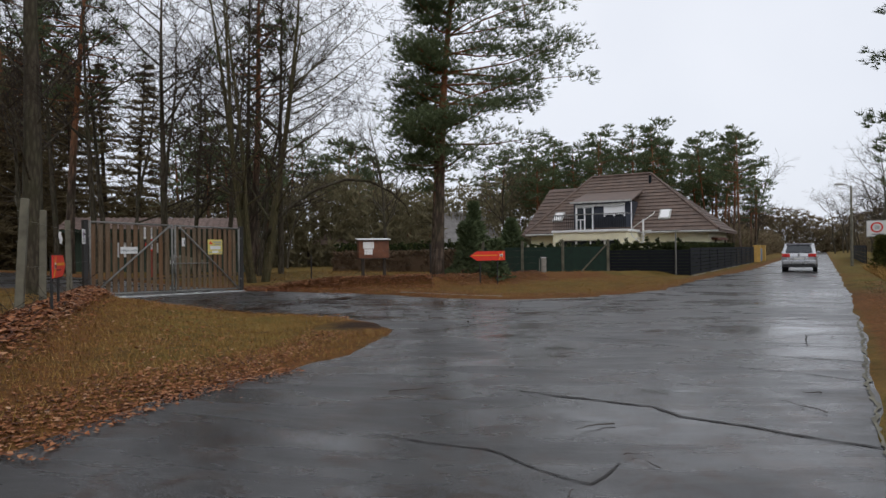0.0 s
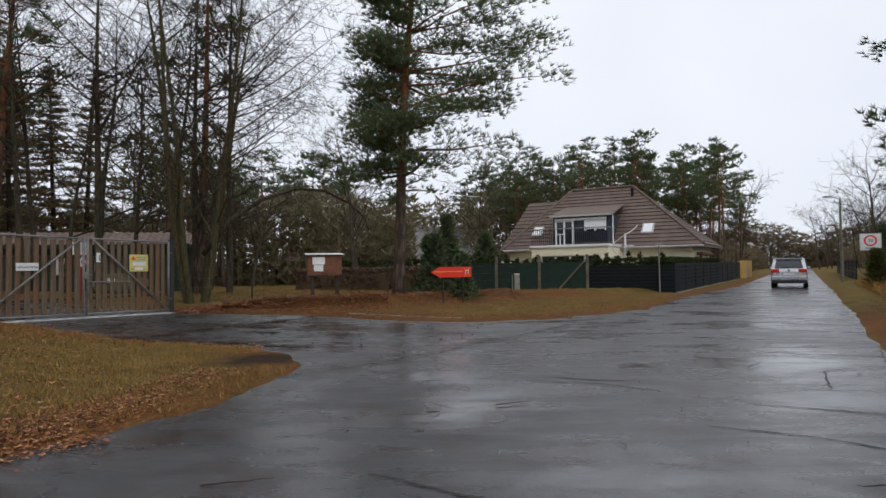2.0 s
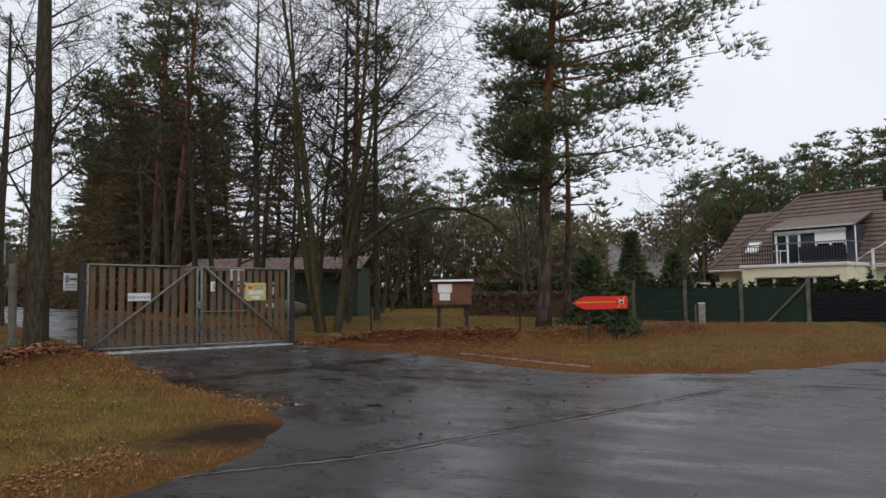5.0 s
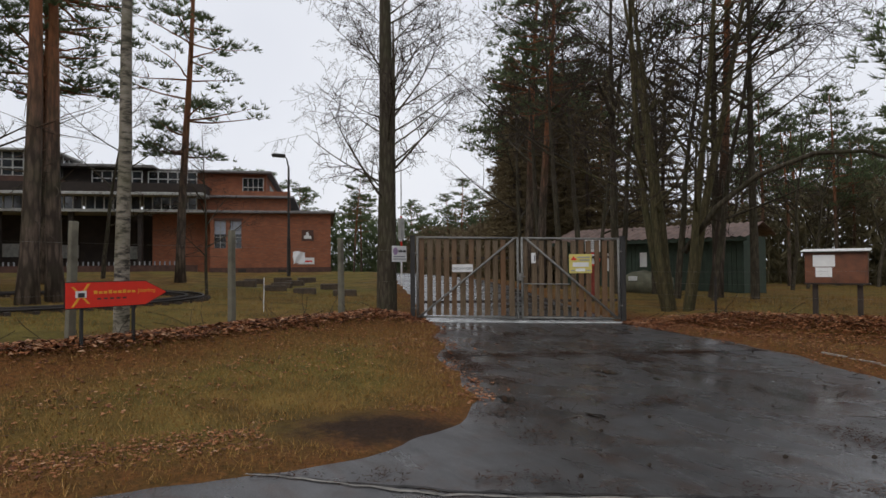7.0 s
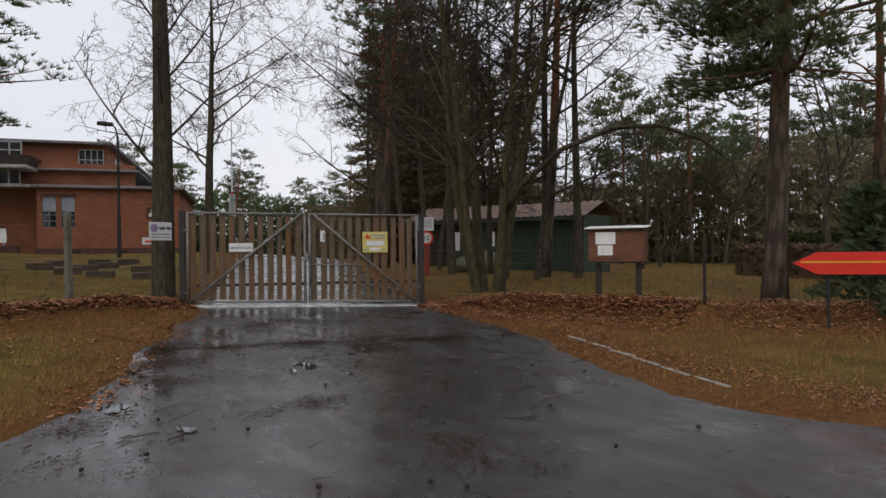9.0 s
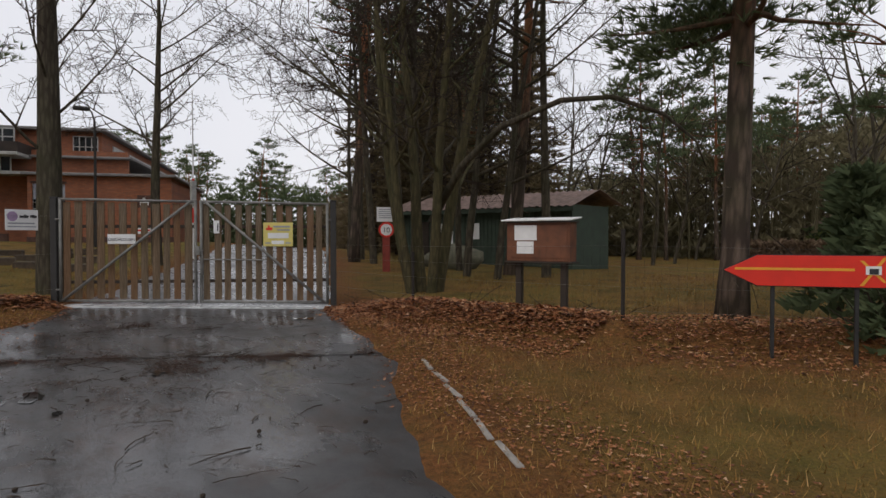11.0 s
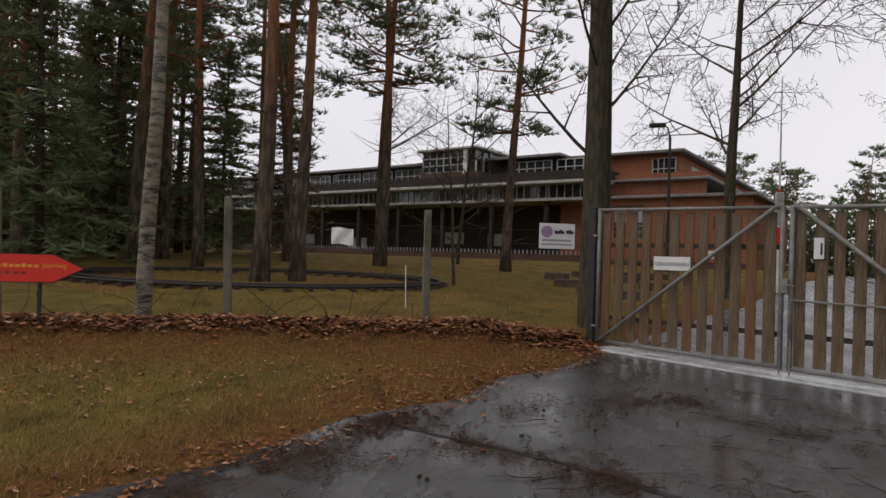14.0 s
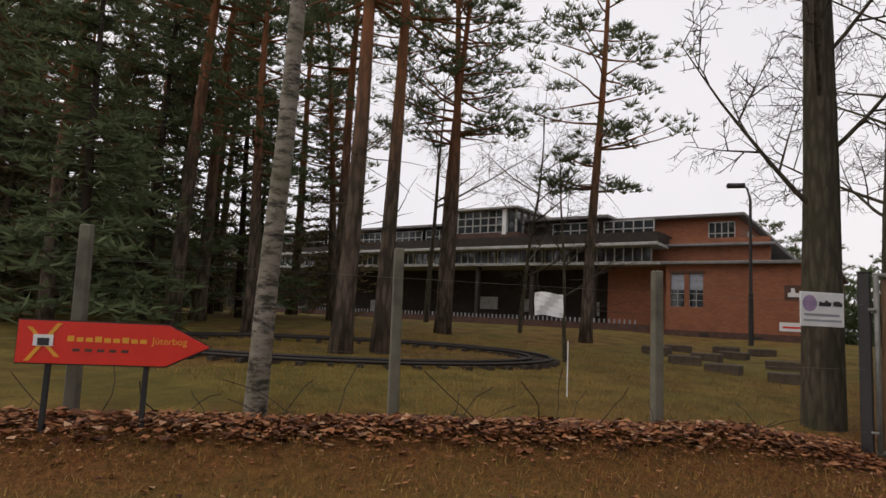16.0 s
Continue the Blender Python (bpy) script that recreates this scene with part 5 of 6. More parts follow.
part("base", Build().tube([(0, 0, 0), (0, 0, 0.03)], [0.2, 0.18], 12), M_WFRAME, bt)

# far house, shelter and carport
h2 = thing("far_house", "far steep-roofed house with white lower wall", "house", pose(8, 62, -0.2, 0, 0, heading(0.884, -0.467)))
part("wall", Build().box(-17.8, -8.6, 0.2, 8, -0.4, 2.4), M_WFRAME, h2, "white lower wall")
part("gable", Build().prism([(-18.2, 2.4), (-12.7, 2.4), (-15.4, 6.2)], 0.3, 0.6), M_BROWNWOOD, h2, "brown boarded gable")
part("roof_slope", Build().slab([(-12.3, -0.2, 2.3), (-8.0, 6.0, 3.0), (-11.6, 8.0, 6.0), (-15.4, -0.2, 6.3)], 0.15), M_ROOFGREY, h2, "grey sheet roof slope")
part("roof_slope", Build().slab([(-18.6, -0.2, 2.2), (-15.4, -0.2, 6.3), (-11.6, 8.0, 6.0), (-17.0, 8.0, 2.2)], 0.15), M_ROOFGREY, h2)
window(h2, -15.8, -15.0, 3.9, 4.9, 0.24, 1, 2, M_WFRAME)
part("garage", Build().box(-8.0, -4.4, 2, 7, -0.3, 1.9), M_CREAM, h2, "cream flat-roofed annex")
part("garage_roof", Build().box(-8.2, -4.2, 1.8, 7.2, 1.9, 2.05), M_WFRAME, h2)
gz = thing("garden_shelter", "open wooden shelter with pale pyramid roof", "shelter", pose(-13.3, 58.5, -0.1, 0, 0, 8) @ Matrix.Scale(1.08, 4))
for a in range(4):
    c = [(-2.0, -2.0), (2.0, -2.0), (2.0, 2.0), (-2.0, 2.0)]
    p, q = c[a], c[(a + 1) % 4]
    part("roof_slope", Build().slab([(p[0], p[1], 2.05), (q[0], q[1], 2.05), (0, 0, 3.15)], 0.08), M_TIN, gz)
    part("post", Build().box(p[0] * 0.88 - 0.07, p[0] * 0.88 + 0.07, p[1] * 0.88 - 0.07, p[1] * 0.88 + 0.07, -0.3, 2.0), M_DARKWOOD, gz)
cp = thing("carport", "low brown carport roof beyond the hedge", "carport", pose(*from_uv(52, -6), -0.2, 0, 0, heading(UX, UY)))
part("roof", Build().box(-3, 3, -1.6, 1.6, 2.1, 2.3, 0.03), M_BROWNWOOD, cp)
for x in (-2.7, 2.7):
    for y in (-1.4, 1.4):
        part("post", Build().box(x - 0.06, x + 0.06, y - 0.06, y + 0.06, -0.2, 2.1), M_DARKWOOD, cp)

# ---- garden fences and hedges ----
def foliage(b, x0, x1, y0, y1, z0, z1, count, size, g, n=6, wide=0.3):
    for _ in range(count):
        p = Vector((g.uniform(x0, x1), g.uniform(y0, y1), z0 + (z1 - z0) * g.random() ** 0.7))
        tuft(b, p, Vector((0, 0, 1)), size, n, g, wide)


g = random.Random(17)


def hedge(label, a, b, h, depth, material, size=0.22, per=130, spikes=True, name="hedge"):
    L = math.hypot(b[0] - a[0], b[1] - a[1])
    t = thing(name, label, "hedge", pose(a[0], a[1], -0.2, 0, 0, heading(b[0] - a[0], b[1] - a[1])))
    lf = Build()
    lf.box(0.05, L - 0.05, 0.12, depth - 0.12, -0.2, h - 0.3)
    foliage(lf, 0, L, 0, depth, 0, h, int(L * per), size, g)
    if spikes:
        for i in range(int(L / 0.55)):
            x = 0.3 + i * 0.55
            top = h + g.uniform(0.05, 0.35)
            for _ in range(16):
                z = g.uniform(h - 0.35, top)
                r = 0.2 * (top + 0.1 - z) / 0.7
                tuft(lf, Vector((x + g.uniform(-r, r), depth / 2 + g.uniform(-r, r), z)), Vector((0, 0, 1)), 0.2, 6, g, 0.3)
    part("foliage", lf, material, t)
    wd = Build()
    for i in range(max(2, int(L / 1.2))):
        wd.tube([(0.4 + i * 1.2, depth / 2, -0.2), (0.4 + i * 1.2, depth / 2, h * 0.7)], [0.04, 0.02], 5)
    part("woody_base", wd, M_TWIG, t)


hedge("clipped dark cypress hedge behind the steel fence", (8.7, 33.5), (12.6, 32.15), 1.78, 0.8, M_HEDGE, 0.16, 380)
hedge("clipped dark cypress hedge along the road fence", from_uv(34.2, -4.3), from_uv(56, -4.0), 1.8, 0.8, M_HEDGE, 0.18, 260, False)
hedge("row of small pointed cypresses behind the green screen", (1.0, 36.2), (8.6, 33.7), 1.75, 0.6, M_HEDGE, 0.18, 160)
hedge("dry brown winter hedge across the garden", (-8.5, 39.0), (1.5, 36.6), 1.5, 0.9, M_DRYHEDGE, 0.25, 150, False)
hedge("dark evergreen hedge behind the garden", (-10, 47), (3, 45), 2.0, 1.0, M_HEDGE, 0.35, 60)


def panel_fence(a, b, label, h=1.72, step=2.5, bar=0.17):
    L = math.hypot(b[0] - a[0], b[1] - a[1])
    t = thing("steel_fence", label, "fence", pose(a[0], a[1], -0.22, 0, 0, heading(b[0] - a[0], b[1] - a[1])))
    n = max(1, round(L / step))
    for i in range(n + 1):
        x = L * i / n
        part("post", Build().box(x - 0.03, x + 0.03, -0.03, 0.03, -0.3, h + 0.05), M_FENCE, t)
    for i in range(n):
        for j in range(int(h / bar)):
            z = 0.12 + j * bar
            part("slat", Build().box(L * i / n + 0.03, L * (i + 1) / n - 0.03, -0.012, 0.012, z, z + bar * 0.86), M_FENCE, t)
    return t


panel_fence((8.6, 33.1), (12.5, 31.75), "dark slatted steel fence in front of the hedge", 1.48)
panel_fence((12.5, 31.75), from_uv(64, -3.3), "long dark slatted steel fence along the road", 1.48, 3.0, 0.21)
kb = Build().box(0, 30, -0.08, 0.08, -0.2, 0.1)
solid("fence_kerb", kb, M_KERB, "pale concrete kerb under the fence", "kerb", pose(12.6, 31.6, -0.22, 0, 0, heading(UX + 0.008, UY)))
tp = thing("tall_fence_post", "tall thin steel post at the garden corner", "post", pose(11.8, 31.85, -0.2))
part("shaft", Build().tube([(0, 0, -0.3), (0, 0, 2.5)], [0.045, 0.04], 8), M_STEEL, tp)
part("crosspiece", Build().box(-0.16, 0.16, -0.03, 0.03, 2.42, 2.5), M_STEEL, tp)
gs = thing("green_screen_fence", "dark green mesh screen fence with braced posts", "fence", pose(1.6, 35.3, -0.15, 0, 0, heading(6.95, -2.25)))
part("screen", Build().box(0, 7.2, -0.015, 0.015, 0.05, 1.62), M_MESHGREEN, gs)
for x in (0, 2.4, 4.75, 7.25):
    part("post", Build().box(x - 0.07, x + 0.07, -0.09, 0.05, -0.3, 2.0, 0.01), M_CONC, gs)
part("brace", Build().tube([(5.6, -0.15, 0.0), (7.2, -0.10, 1.75)], [0.05, 0.05], 6), M_CONC, gs)
bf = thing("board_fence", "low blue board fence between ochre posts", "fence", pose(*from_uv(66, -3.2), -0.2, 0, 0, heading(UX, UY)))
for i in range(24):
    part("board", Build().box(0.4 + i * 0.25, 0.62 + i * 0.25, -0.02, 0.02, 0.1, 1.35), M_BLUEFENCE, bf)
for x in (0, 6.5):
    part("post", Build().box(x - 0.35, x + 0.35, -0.3, 0.3, -0.3, 1.7, 0.03), M_OCHRE, bf)

# ---- right side of the road ----
zs = thing("zone_sign", "white thirty zone sign on a steel pole", "traffic sign", pose(*from_uv(41.0, 4.8), -0.2, 0, 0, heading(UY, -UX)) @ Matrix.Scale(0.97, 4))
part("pole", Build().tube([(0, 0.05, -0.4), (0, 0.05, 2.9)], [0.03, 0.03], 8), M_STEEL, zs)
part("panel", Build().box(-0.46, 0.46, -0.012, 0.012, 2.12, 2.98, 0.01), M_WHITE, zs)
part("border", Build().box(-0.5, 0.5, 0.013, 0.02, 2.08, 3.02), M_GREYFRAME, zs)
part("ring", disc(0, 2.62, 0.30, -0.018, -0.0125, 28), M_RED, zs)
part("face", disc(0, 2.62, 0.22, -0.023, -0.0185, 28), M_WHITE, zs)
writing(zs, "30", 0.24, 0, 2.54, M_INK, -0.025, "CENTER")
bars(zs, [(-0.25, 0.25, 2.19, 2.26)], M_GREYINK, -0.0125)
lp = thing("street_lamp", "plain grey concrete street lamp by the road", "street lamp", pose(*from_uv(52, 4.0), -0.2, 0, 0, heading(UX, UY)))
part("pole", Build().tube([(0, 0, -0.4), (0, 0, 5.8)], [0.11, 0.06], 8), M_CONC, lp)
part("arm", Build().tube([(0, 0, 5.75), (0, 0.5, 5.95)], [0.035, 0.03], 6), M_STEEL, lp)
part("lamp_head", Build().box(-0.12, 0.12, 0.45, 1.0, 5.88, 6.02, 0.03), M_GREYFRAME, lp)
panel_fence(from_uv(55, 5.0), from_uv(90, 5.2), "blue-dark fence beyond the street lamp", 1.5, 5, 0.3)


def shrub_meshes(seed, h, r, material, count, size, wide=0.22):
    q = random.Random(seed)
    wd, lf = Build(), Build()
    for _ in range(9):
        limb(wd, Vector((q.uniform(-0.1, 0.1), q.uniform(-0.1, 0.1), -0.1)), rand_dir(q, 1.6), h * q.uniform(0.5, 0.95), 0.03, q, 0.2, 4, 5)
    for _ in range(count):
        z = q.random() ** 0.8
        a, k = q.uniform(0, 6.283), r * math.sqrt(q.random()) * (1.05 - 0.85 * z) * (0.8 + 0.25 * math.sin(5 * z + seed))
        tuft(lf, Vector((k * math.cos(a), k * math.sin(a), 0.1 + z * h)), Vector((math.cos(a), math.sin(a), 0.6)).normalized(), size, 7, q, wide)
    return wd.mesh("woody_base", M_TWIG), lf.mesh("foliage", material)


M_YELLOWGREEN = needle_mat("yellowish_conifer", (0.05, 0.055, 0.014), (0.11, 0.105, 0.028), (0.17, 0.15, 0.045))
CONIFER = [shrub_meshes(81, 3.6, 1.5, M_NEEDLE, 700, 0.36), shrub_meshes(82, 5.5, 1.9, M_NEEDLE, 900, 0.42)]
SMALL = shrub_meshes(83, 1.9, 0.8, M_YELLOWGREEN, 300, 0.26)
SPRIG = shrub_meshes(84, 1.9, 0.9, M_NEEDLE, 420, 0.24)
SF = ("woody_base", "foliage")
tree("shrub", SMALL, "small yellowish conifer beside the zone sign", *from_uv(39.5, 4.9), 0, 1.0, names=SF)
tree("shrub", SPRIG, "young green pine behind the red arrow sign", 2.1, 24.6, 0, 0.9, names=SF)
tree("shrub", SPRIG, "young dark spruce near the pine", 0.9, 26.4, 80, 1.3, names=SF)
tree("shrub", CONIFER[0], "dense evergreen bush beside the brown gable", 3.4, 37.6, 10, 0.9, names=SF)
tree("shrub", CONIFER[1], "tall evergreen beside the cream house", 1.0, 41.5, 10, 0.85, names=SF)
for i in range(16):
    tree("shrub", CONIFER[i % 2], "bushy evergreen on the road bank", *from_uv(34 + i * 2.3 + g.uniform(-1, 1), 9.0 + g.uniform(-1.3, 3.5)), g.uniform(0, 360), g.uniform(0.7, 1.15), names=SF)
tree("pine_tree", PINES[1], "slim pine on the leafy road bank", *from_uv(24.5, 5.4), 40, 0.45)
tree("pine_tree", PINES[3], "pine among the bank bushes", *from_uv(31, 9.5), 10, 0.8)
tree("pine_tree", PINES[0], "pine behind the bank bushes", *from_uv(27, 12), 110, 0.9)

# ---- silver car ----
def build_car(m):
    c = thing("car", "silver family van driving away on the wet road", "car", m)
    prof = [(0.0, 0.42), (0.02, 0.95), (0.10, 1.12), (0.42, 1.66), (0.75, 1.71), (2.3, 1.70), (2.9, 1.58), (3.6, 1.08), (4.55, 0.88), (4.78, 0.62), (4.75, 0.32), (0.15, 0.30)]
    b = Build()
    cut = [-0.92, -0.80, 0.80, 0.92]
    for k, y in enumerate(cut):
        for x, z in prof:
            tuck = 0.10 * max(0, (z - 1.0) / 0.7) if k in (0, 3) else 0.03 * max(0, z - 1.0)
            b.v.append((x + (0.05 if k in (0, 3) else 0), y - math.copysign(tuck * 1.4, y), z - (0.03 if k in (0, 3) else 0)))
    n = len(prof)
    for k in range(3):
        for i in range(n):
            j = (i + 1) % n
            b.f.append((k * n + i, k * n + j, (k + 1) * n + j, (k + 1) * n + i))
    b.f.append(tuple(reversed(range(n))))
    b.f.append(tuple(3 * n + i for i in range(n)))
    part("body", b, M_SILVER, c, "silver painted body")
    part("rear_window", Build().slab([(0.085, -0.70, 1.16), (0.085, 0.70, 1.16), (0.37, 0.62, 1.60), (0.37, -0.62, 1.60)], 0.012), M_GLASS, c)
    part("rear_spoiler", Build().box(0.30, 0.62, -0.68, 0.68, 1.66, 1.71, 0.015), M_SILVER, c)
    for s in (-1, 1):
        part("side_window", Build().slab([(0.55, s * 0.90, 1.14), (3.0, s * 0.90, 1.14), (2.5, s * 0.815, 1.56), (0.75, s * 0.815, 1.56)], 0.02), M_GLASS, c)
        part("tail_lamp", Build().box(-0.025, 0.16, min(s * 0.48, s * 0.90), max(s * 0.48, s * 0.90), 0.90, 1.10, 0.02), M_LAMP, c)
        part("roof_rail", Build().tube([(0.6, s * 0.66, 1.72), (0.8, s * 0.66, 1.77), (2.4, s * 0.66, 1.76), (2.6, s * 0.66, 1.70)], [0.02] * 4, 6), M_STEEL, c)
        part("mirror", Build().box(3.0, 3.12, min(s * 0.92, s * 1.08), max(s * 0.92, s * 1.08), 1.08, 1.22, 0.03), M_SILVER, c)
        for x in (0.85, 3.75):
            w = part("wheel", Build().tube([(x, s * 0.70, 0.33), (x, s * 0.93, 0.33)], [0.33, 0.33], 20), M_TYRE, c)
            part("rim", Build().tube([(x, s * 0.931, 0.33), (x, s * 0.94, 0.33)], [0.21, 0.19], 14), M_STEEL, w)
    part("bumper", Build().box(-0.09, 0.2, -0.90, 0.90, 0.46, 0.70, 0.04), M_SILVER, c)
    part("lower_bumper", Build().box(-0.07, 0.2, -0.86, 0.86, 0.28, 0.46, 0.03), M_PLASTIC, c)
    part("number_plate", Build().box(-0.03, -0.015, -0.26, 0.26, 0.76, 0.87), M_WHITE, c)
    part("badge", disc(0, 1.02, 0.06, -0.01, 0.01, 12), M_STEEL, c, m=pose(0.0, 0, 0, 0, 0, -90))
    part("wiper", Build().tube([(0.07, 0.0, 1.17), (0.12, 0.4, 1.24)], [0.01, 0.008], 4), M_BLACK, c)


build_car(pose(*from_uv(42.0, 1.0), -0.2, 0, 0, heading(UX, UY)))

# ---- road surface: cracks, kerb, puddles, fallen wood ----
def ribbon(pts, width, seed, lift=0.006):
    q = random.Random(seed)
    line = []
    for (ax, ay), (bx, by) in zip(pts, pts[1:]):
        n = max(2, int(math.hypot(bx - ax, by - ay) / 0.12))
        line += [(ax + (bx - ax) * i / n, ay + (by - ay) * i / n) for i in range(n)]
    line.append(pts[-1])
    b = Build()
    for i, (x, y) in enumerate(line):
        nx, ny = line[min(i + 1, len(line) - 1)], line[max(i - 1, 0)]
        dx, dy = nx[0] - ny[0], nx[1] - ny[1]
        L = math.hypot(dx, dy) or 1
        x, y = x + q.uniform(-0.02, 0.02) + 0.05 * noise.noise((x * 2, y * 2, seed)), y + q.uniform(-0.02, 0.02)
        w = width * q.uniform(0.35, 1.3) * min(1, 0.3 + 4 * min(i, len(line) - 1 - i) / len(line))
        for s in (-1, 1):
            px, py = x - s * dy / L * w / 2, y + s * dx / L * w / 2
            b.v.append((px, py, terrain(px, py) + 0.012 * noise.noise((px * 0.5, py * 0.5, 9)) + lift))
        if i:
            k = 2 * i
            b.f.append((k - 2, k, k + 1, k - 1))
    return b


CRACKS = [
    ([(1.58, 5.07), (2.39, 4.6), (3.13, 4.24), (3.31, 3.87), (3.98, 3.38), (4.53, 2.97), (6.2, 1.9)], 0.05),
    ([(0.53, 3.24), (1.5, 2.9), (1.89, 2.45), (2.2, 2.2), (2.46, 2.59)], 0.03),
    ([(-0.83, 8.61), (0.85, 10.3), (2.45, 12.6), (4.0, 15.04), (5.22, 17.0)], 0.05),
    ([(2.98, 8.73), (3.95, 8.44), (4.61, 7.95)], 0.035), ([(4.47, 6.39), (5.26, 5.95), (5.93, 5.23)], 0.03),
    ([(5.2, 7.31), (6.74, 6.53)], 0.03), ([(1.83, 7.41), (2.15, 7.19)], 0.03), ([(3.3, 8.93), (3.89, 8.71), (4.56, 8.61)], 0.045),
    ([(5.9, 8.1), (6.5, 8.0), (6.7, 8.5), (7.08, 9.2), (7.5, 9.4)], 0.022), ([(12.78, 22.59), (14.2, 21.87)], 0.06),
    ([(10.16, 17.61), (11.96, 16.56)], 0.06), ([(7.0, 11.37), (7.6, 10.9), (8.3, 10.65), (9.1, 10.2)], 0.035), ([(8.6, 14.9), (9.9, 14.1), (11.0, 13.5)], 0.05), ([(10.4, 20.9), (11.6, 20.4), (13.3, 19.4)], 0.06), ([(9.0, 16.6), (9.9, 16.1), (11.4, 15.2)], 0.04), ([(6.5, 13.6), (8.9, 12.5)], 0.05), ([(-5.19, 13.55), (-4.66, 15.64), (-3.81, 17.23), (-2.6, 18.82), (-2.0, 19.77)], 0.09),
]
for i, (pts, w) in enumerate(CRACKS):
    solid("road_crack", ribbon(pts, w, 100 + i), M_CRACK, "dark gritty crack in the wet asphalt", "crack", kind="structure")
solid("road_edge", ribbon([from_uv(4, 2.60), from_uv(8, 2.66), from_uv(11, 2.76), from_uv(15, 2.83)], 0.05, 150, 0.010), M_CONC, "pale worn strip along the road edge", "edge", kind="structure")
solid("road_seam", ribbon([(-0.7, 8.75), (0.92, 10.25), (2.55, 12.6), (4.1, 15.04), (5.3, 17.0)], 0.05, 140, 0.008), M_SEAM, "pale worn seam between road and drive", "seam", kind="structure")
for i in range(6):
    v0 = -10.25 + i * 0.62
    x, y = from_uv(16.6 + (v0 + 10.2) * 0.126, v0)
    kb = Build().box(0, 0.58, -0.03, 0.03, -0.1, 0.03, 0.01)
    solid("edging_stone", kb, M_KERB, "narrow pale edging stone along the drive", "kerb stone", pose(x, y, terrain(x, y) + 0.045, 0, 0, heading(UY, -UX) + 7 + g.uniform(-5, 5)), "drive edging stones")


def puddle(x, y, rx, ry, seed):
    b = Build()
    q = random.Random(seed)
    ph = [q.uniform(0, 6.28) for _ in range(3)]
    n = 26
    z = terrain(x, y) + 0.012
    for i in range(n):
        a = 2 * math.pi * i / n
        k = 1 + 0.28 * math.sin(2 * a + ph[0]) + 0.2 * math.sin(3 * a + ph[1]) + 0.12 * math.sin(7 * a + ph[2])
        b.v.append((x + rx * k * math.cos(a), y + ry * k * math.sin(a), z))
    b.f.append(tuple(range(n)))
    solid("puddle", b, M_WATER, "shallow clear puddle on the drive", "puddle", kind="structure")


for i, (x, y, rx, ry) in enumerate(((-2.4, 15.2, 0.42, 0.25), (-3.0, 16.55, 0.28, 0.18), (-6.1, 19.7, 0.30, 0.35), (-1.55, 15.4, 0.14, 0.1), (-1.6, 12.65, 0.38, 0.22), (-2.2, 14.9, 0.2, 0.12), (-0.3, 13.0, 0.2, 0.15))):
    puddle(x, y, rx * 0.5, ry * 0.5, 60 + i)

tw = Build()
q = random.Random(23)
for i in range(640):
    if i < 430:
        u, v = q.uniform(9.9, 16.0), q.uniform(-15.5, -6)
    elif i < 560:
        u, v = q.gauss(12.9, 0.6), q.uniform(-13.0, -9.0)
    else:
        u, v = q.uniform(2, 16), q.uniform(-6, 2.5)
    if tarmac(u, v) < 0.1:
        continue
    x, y = from_uv(u, v)
    a, r = q.uniform(0, 6.28), q.uniform(0.002, 0.0075)
    z = terrain(x, y) + 0.014
    L, n = q.uniform(0.05, 0.22) + (q.random() < 0.12) * 0.35, 5
    pts = [(x, y, z)]
    for k in range(n):
        a += q.uniform(-0.28, 0.28)
        pts.append((pts[-1][0] + L / n * math.cos(a), pts[-1][1] + L / n * math.sin(a), z + q.uniform(0, 0.012)))
    tw.tube(pts, [r * (1 - 0.12 * k) for k in range(n + 1)], 4)
    if q.random() < 0.3:
        p, w = pts[2], a + q.choice((-0.7, 0.7))
        tw.tube([p, (p[0] + 0.4 * L * math.cos(w), p[1] + 0.4 * L * math.sin(w), z + 0.01)], [r * 0.7, r * 0.3], 3)
solid("fallen_twigs", tw, M_TWIG, "thin dark twigs strewn over wet asphalt", "twigs", kind="stuff")
# bands of wet needles and bark crumbs washed together on the drive
mulch = Build()
q = random.Random(31)


def crumbs(a, b, n, w):
    for _ in range(n * 2):
        t = q.random()
        x, y = a[0] + (b[0] - a[0]) * t + q.gauss(0, w), a[1] + (b[1] - a[1]) * t + q.gauss(0, w)
        if noise.noise((x * 1.4, y * 1.4, 13)) + 0.5 * noise.noise((x * 6, y * 6, 17)) < q.uniform(-0.1, 0.35) or tarmac(*to_uv(x, y)) < 0.05:
            continue
        z, c, L, k = terrain(x, y) + 0.019, q.uniform(0, 6.28), q.uniform(0.02, 0.08), q.uniform(0.004, 0.010)
        dx, dy = math.cos(c) * L, math.sin(c) * L
        mulch.tri((x - dy * k / L, y + dx * k / L, z), (x + dy * k / L, y - dx * k / L, z), (x + dx, y + dy, z + q.uniform(0, 0.008)))


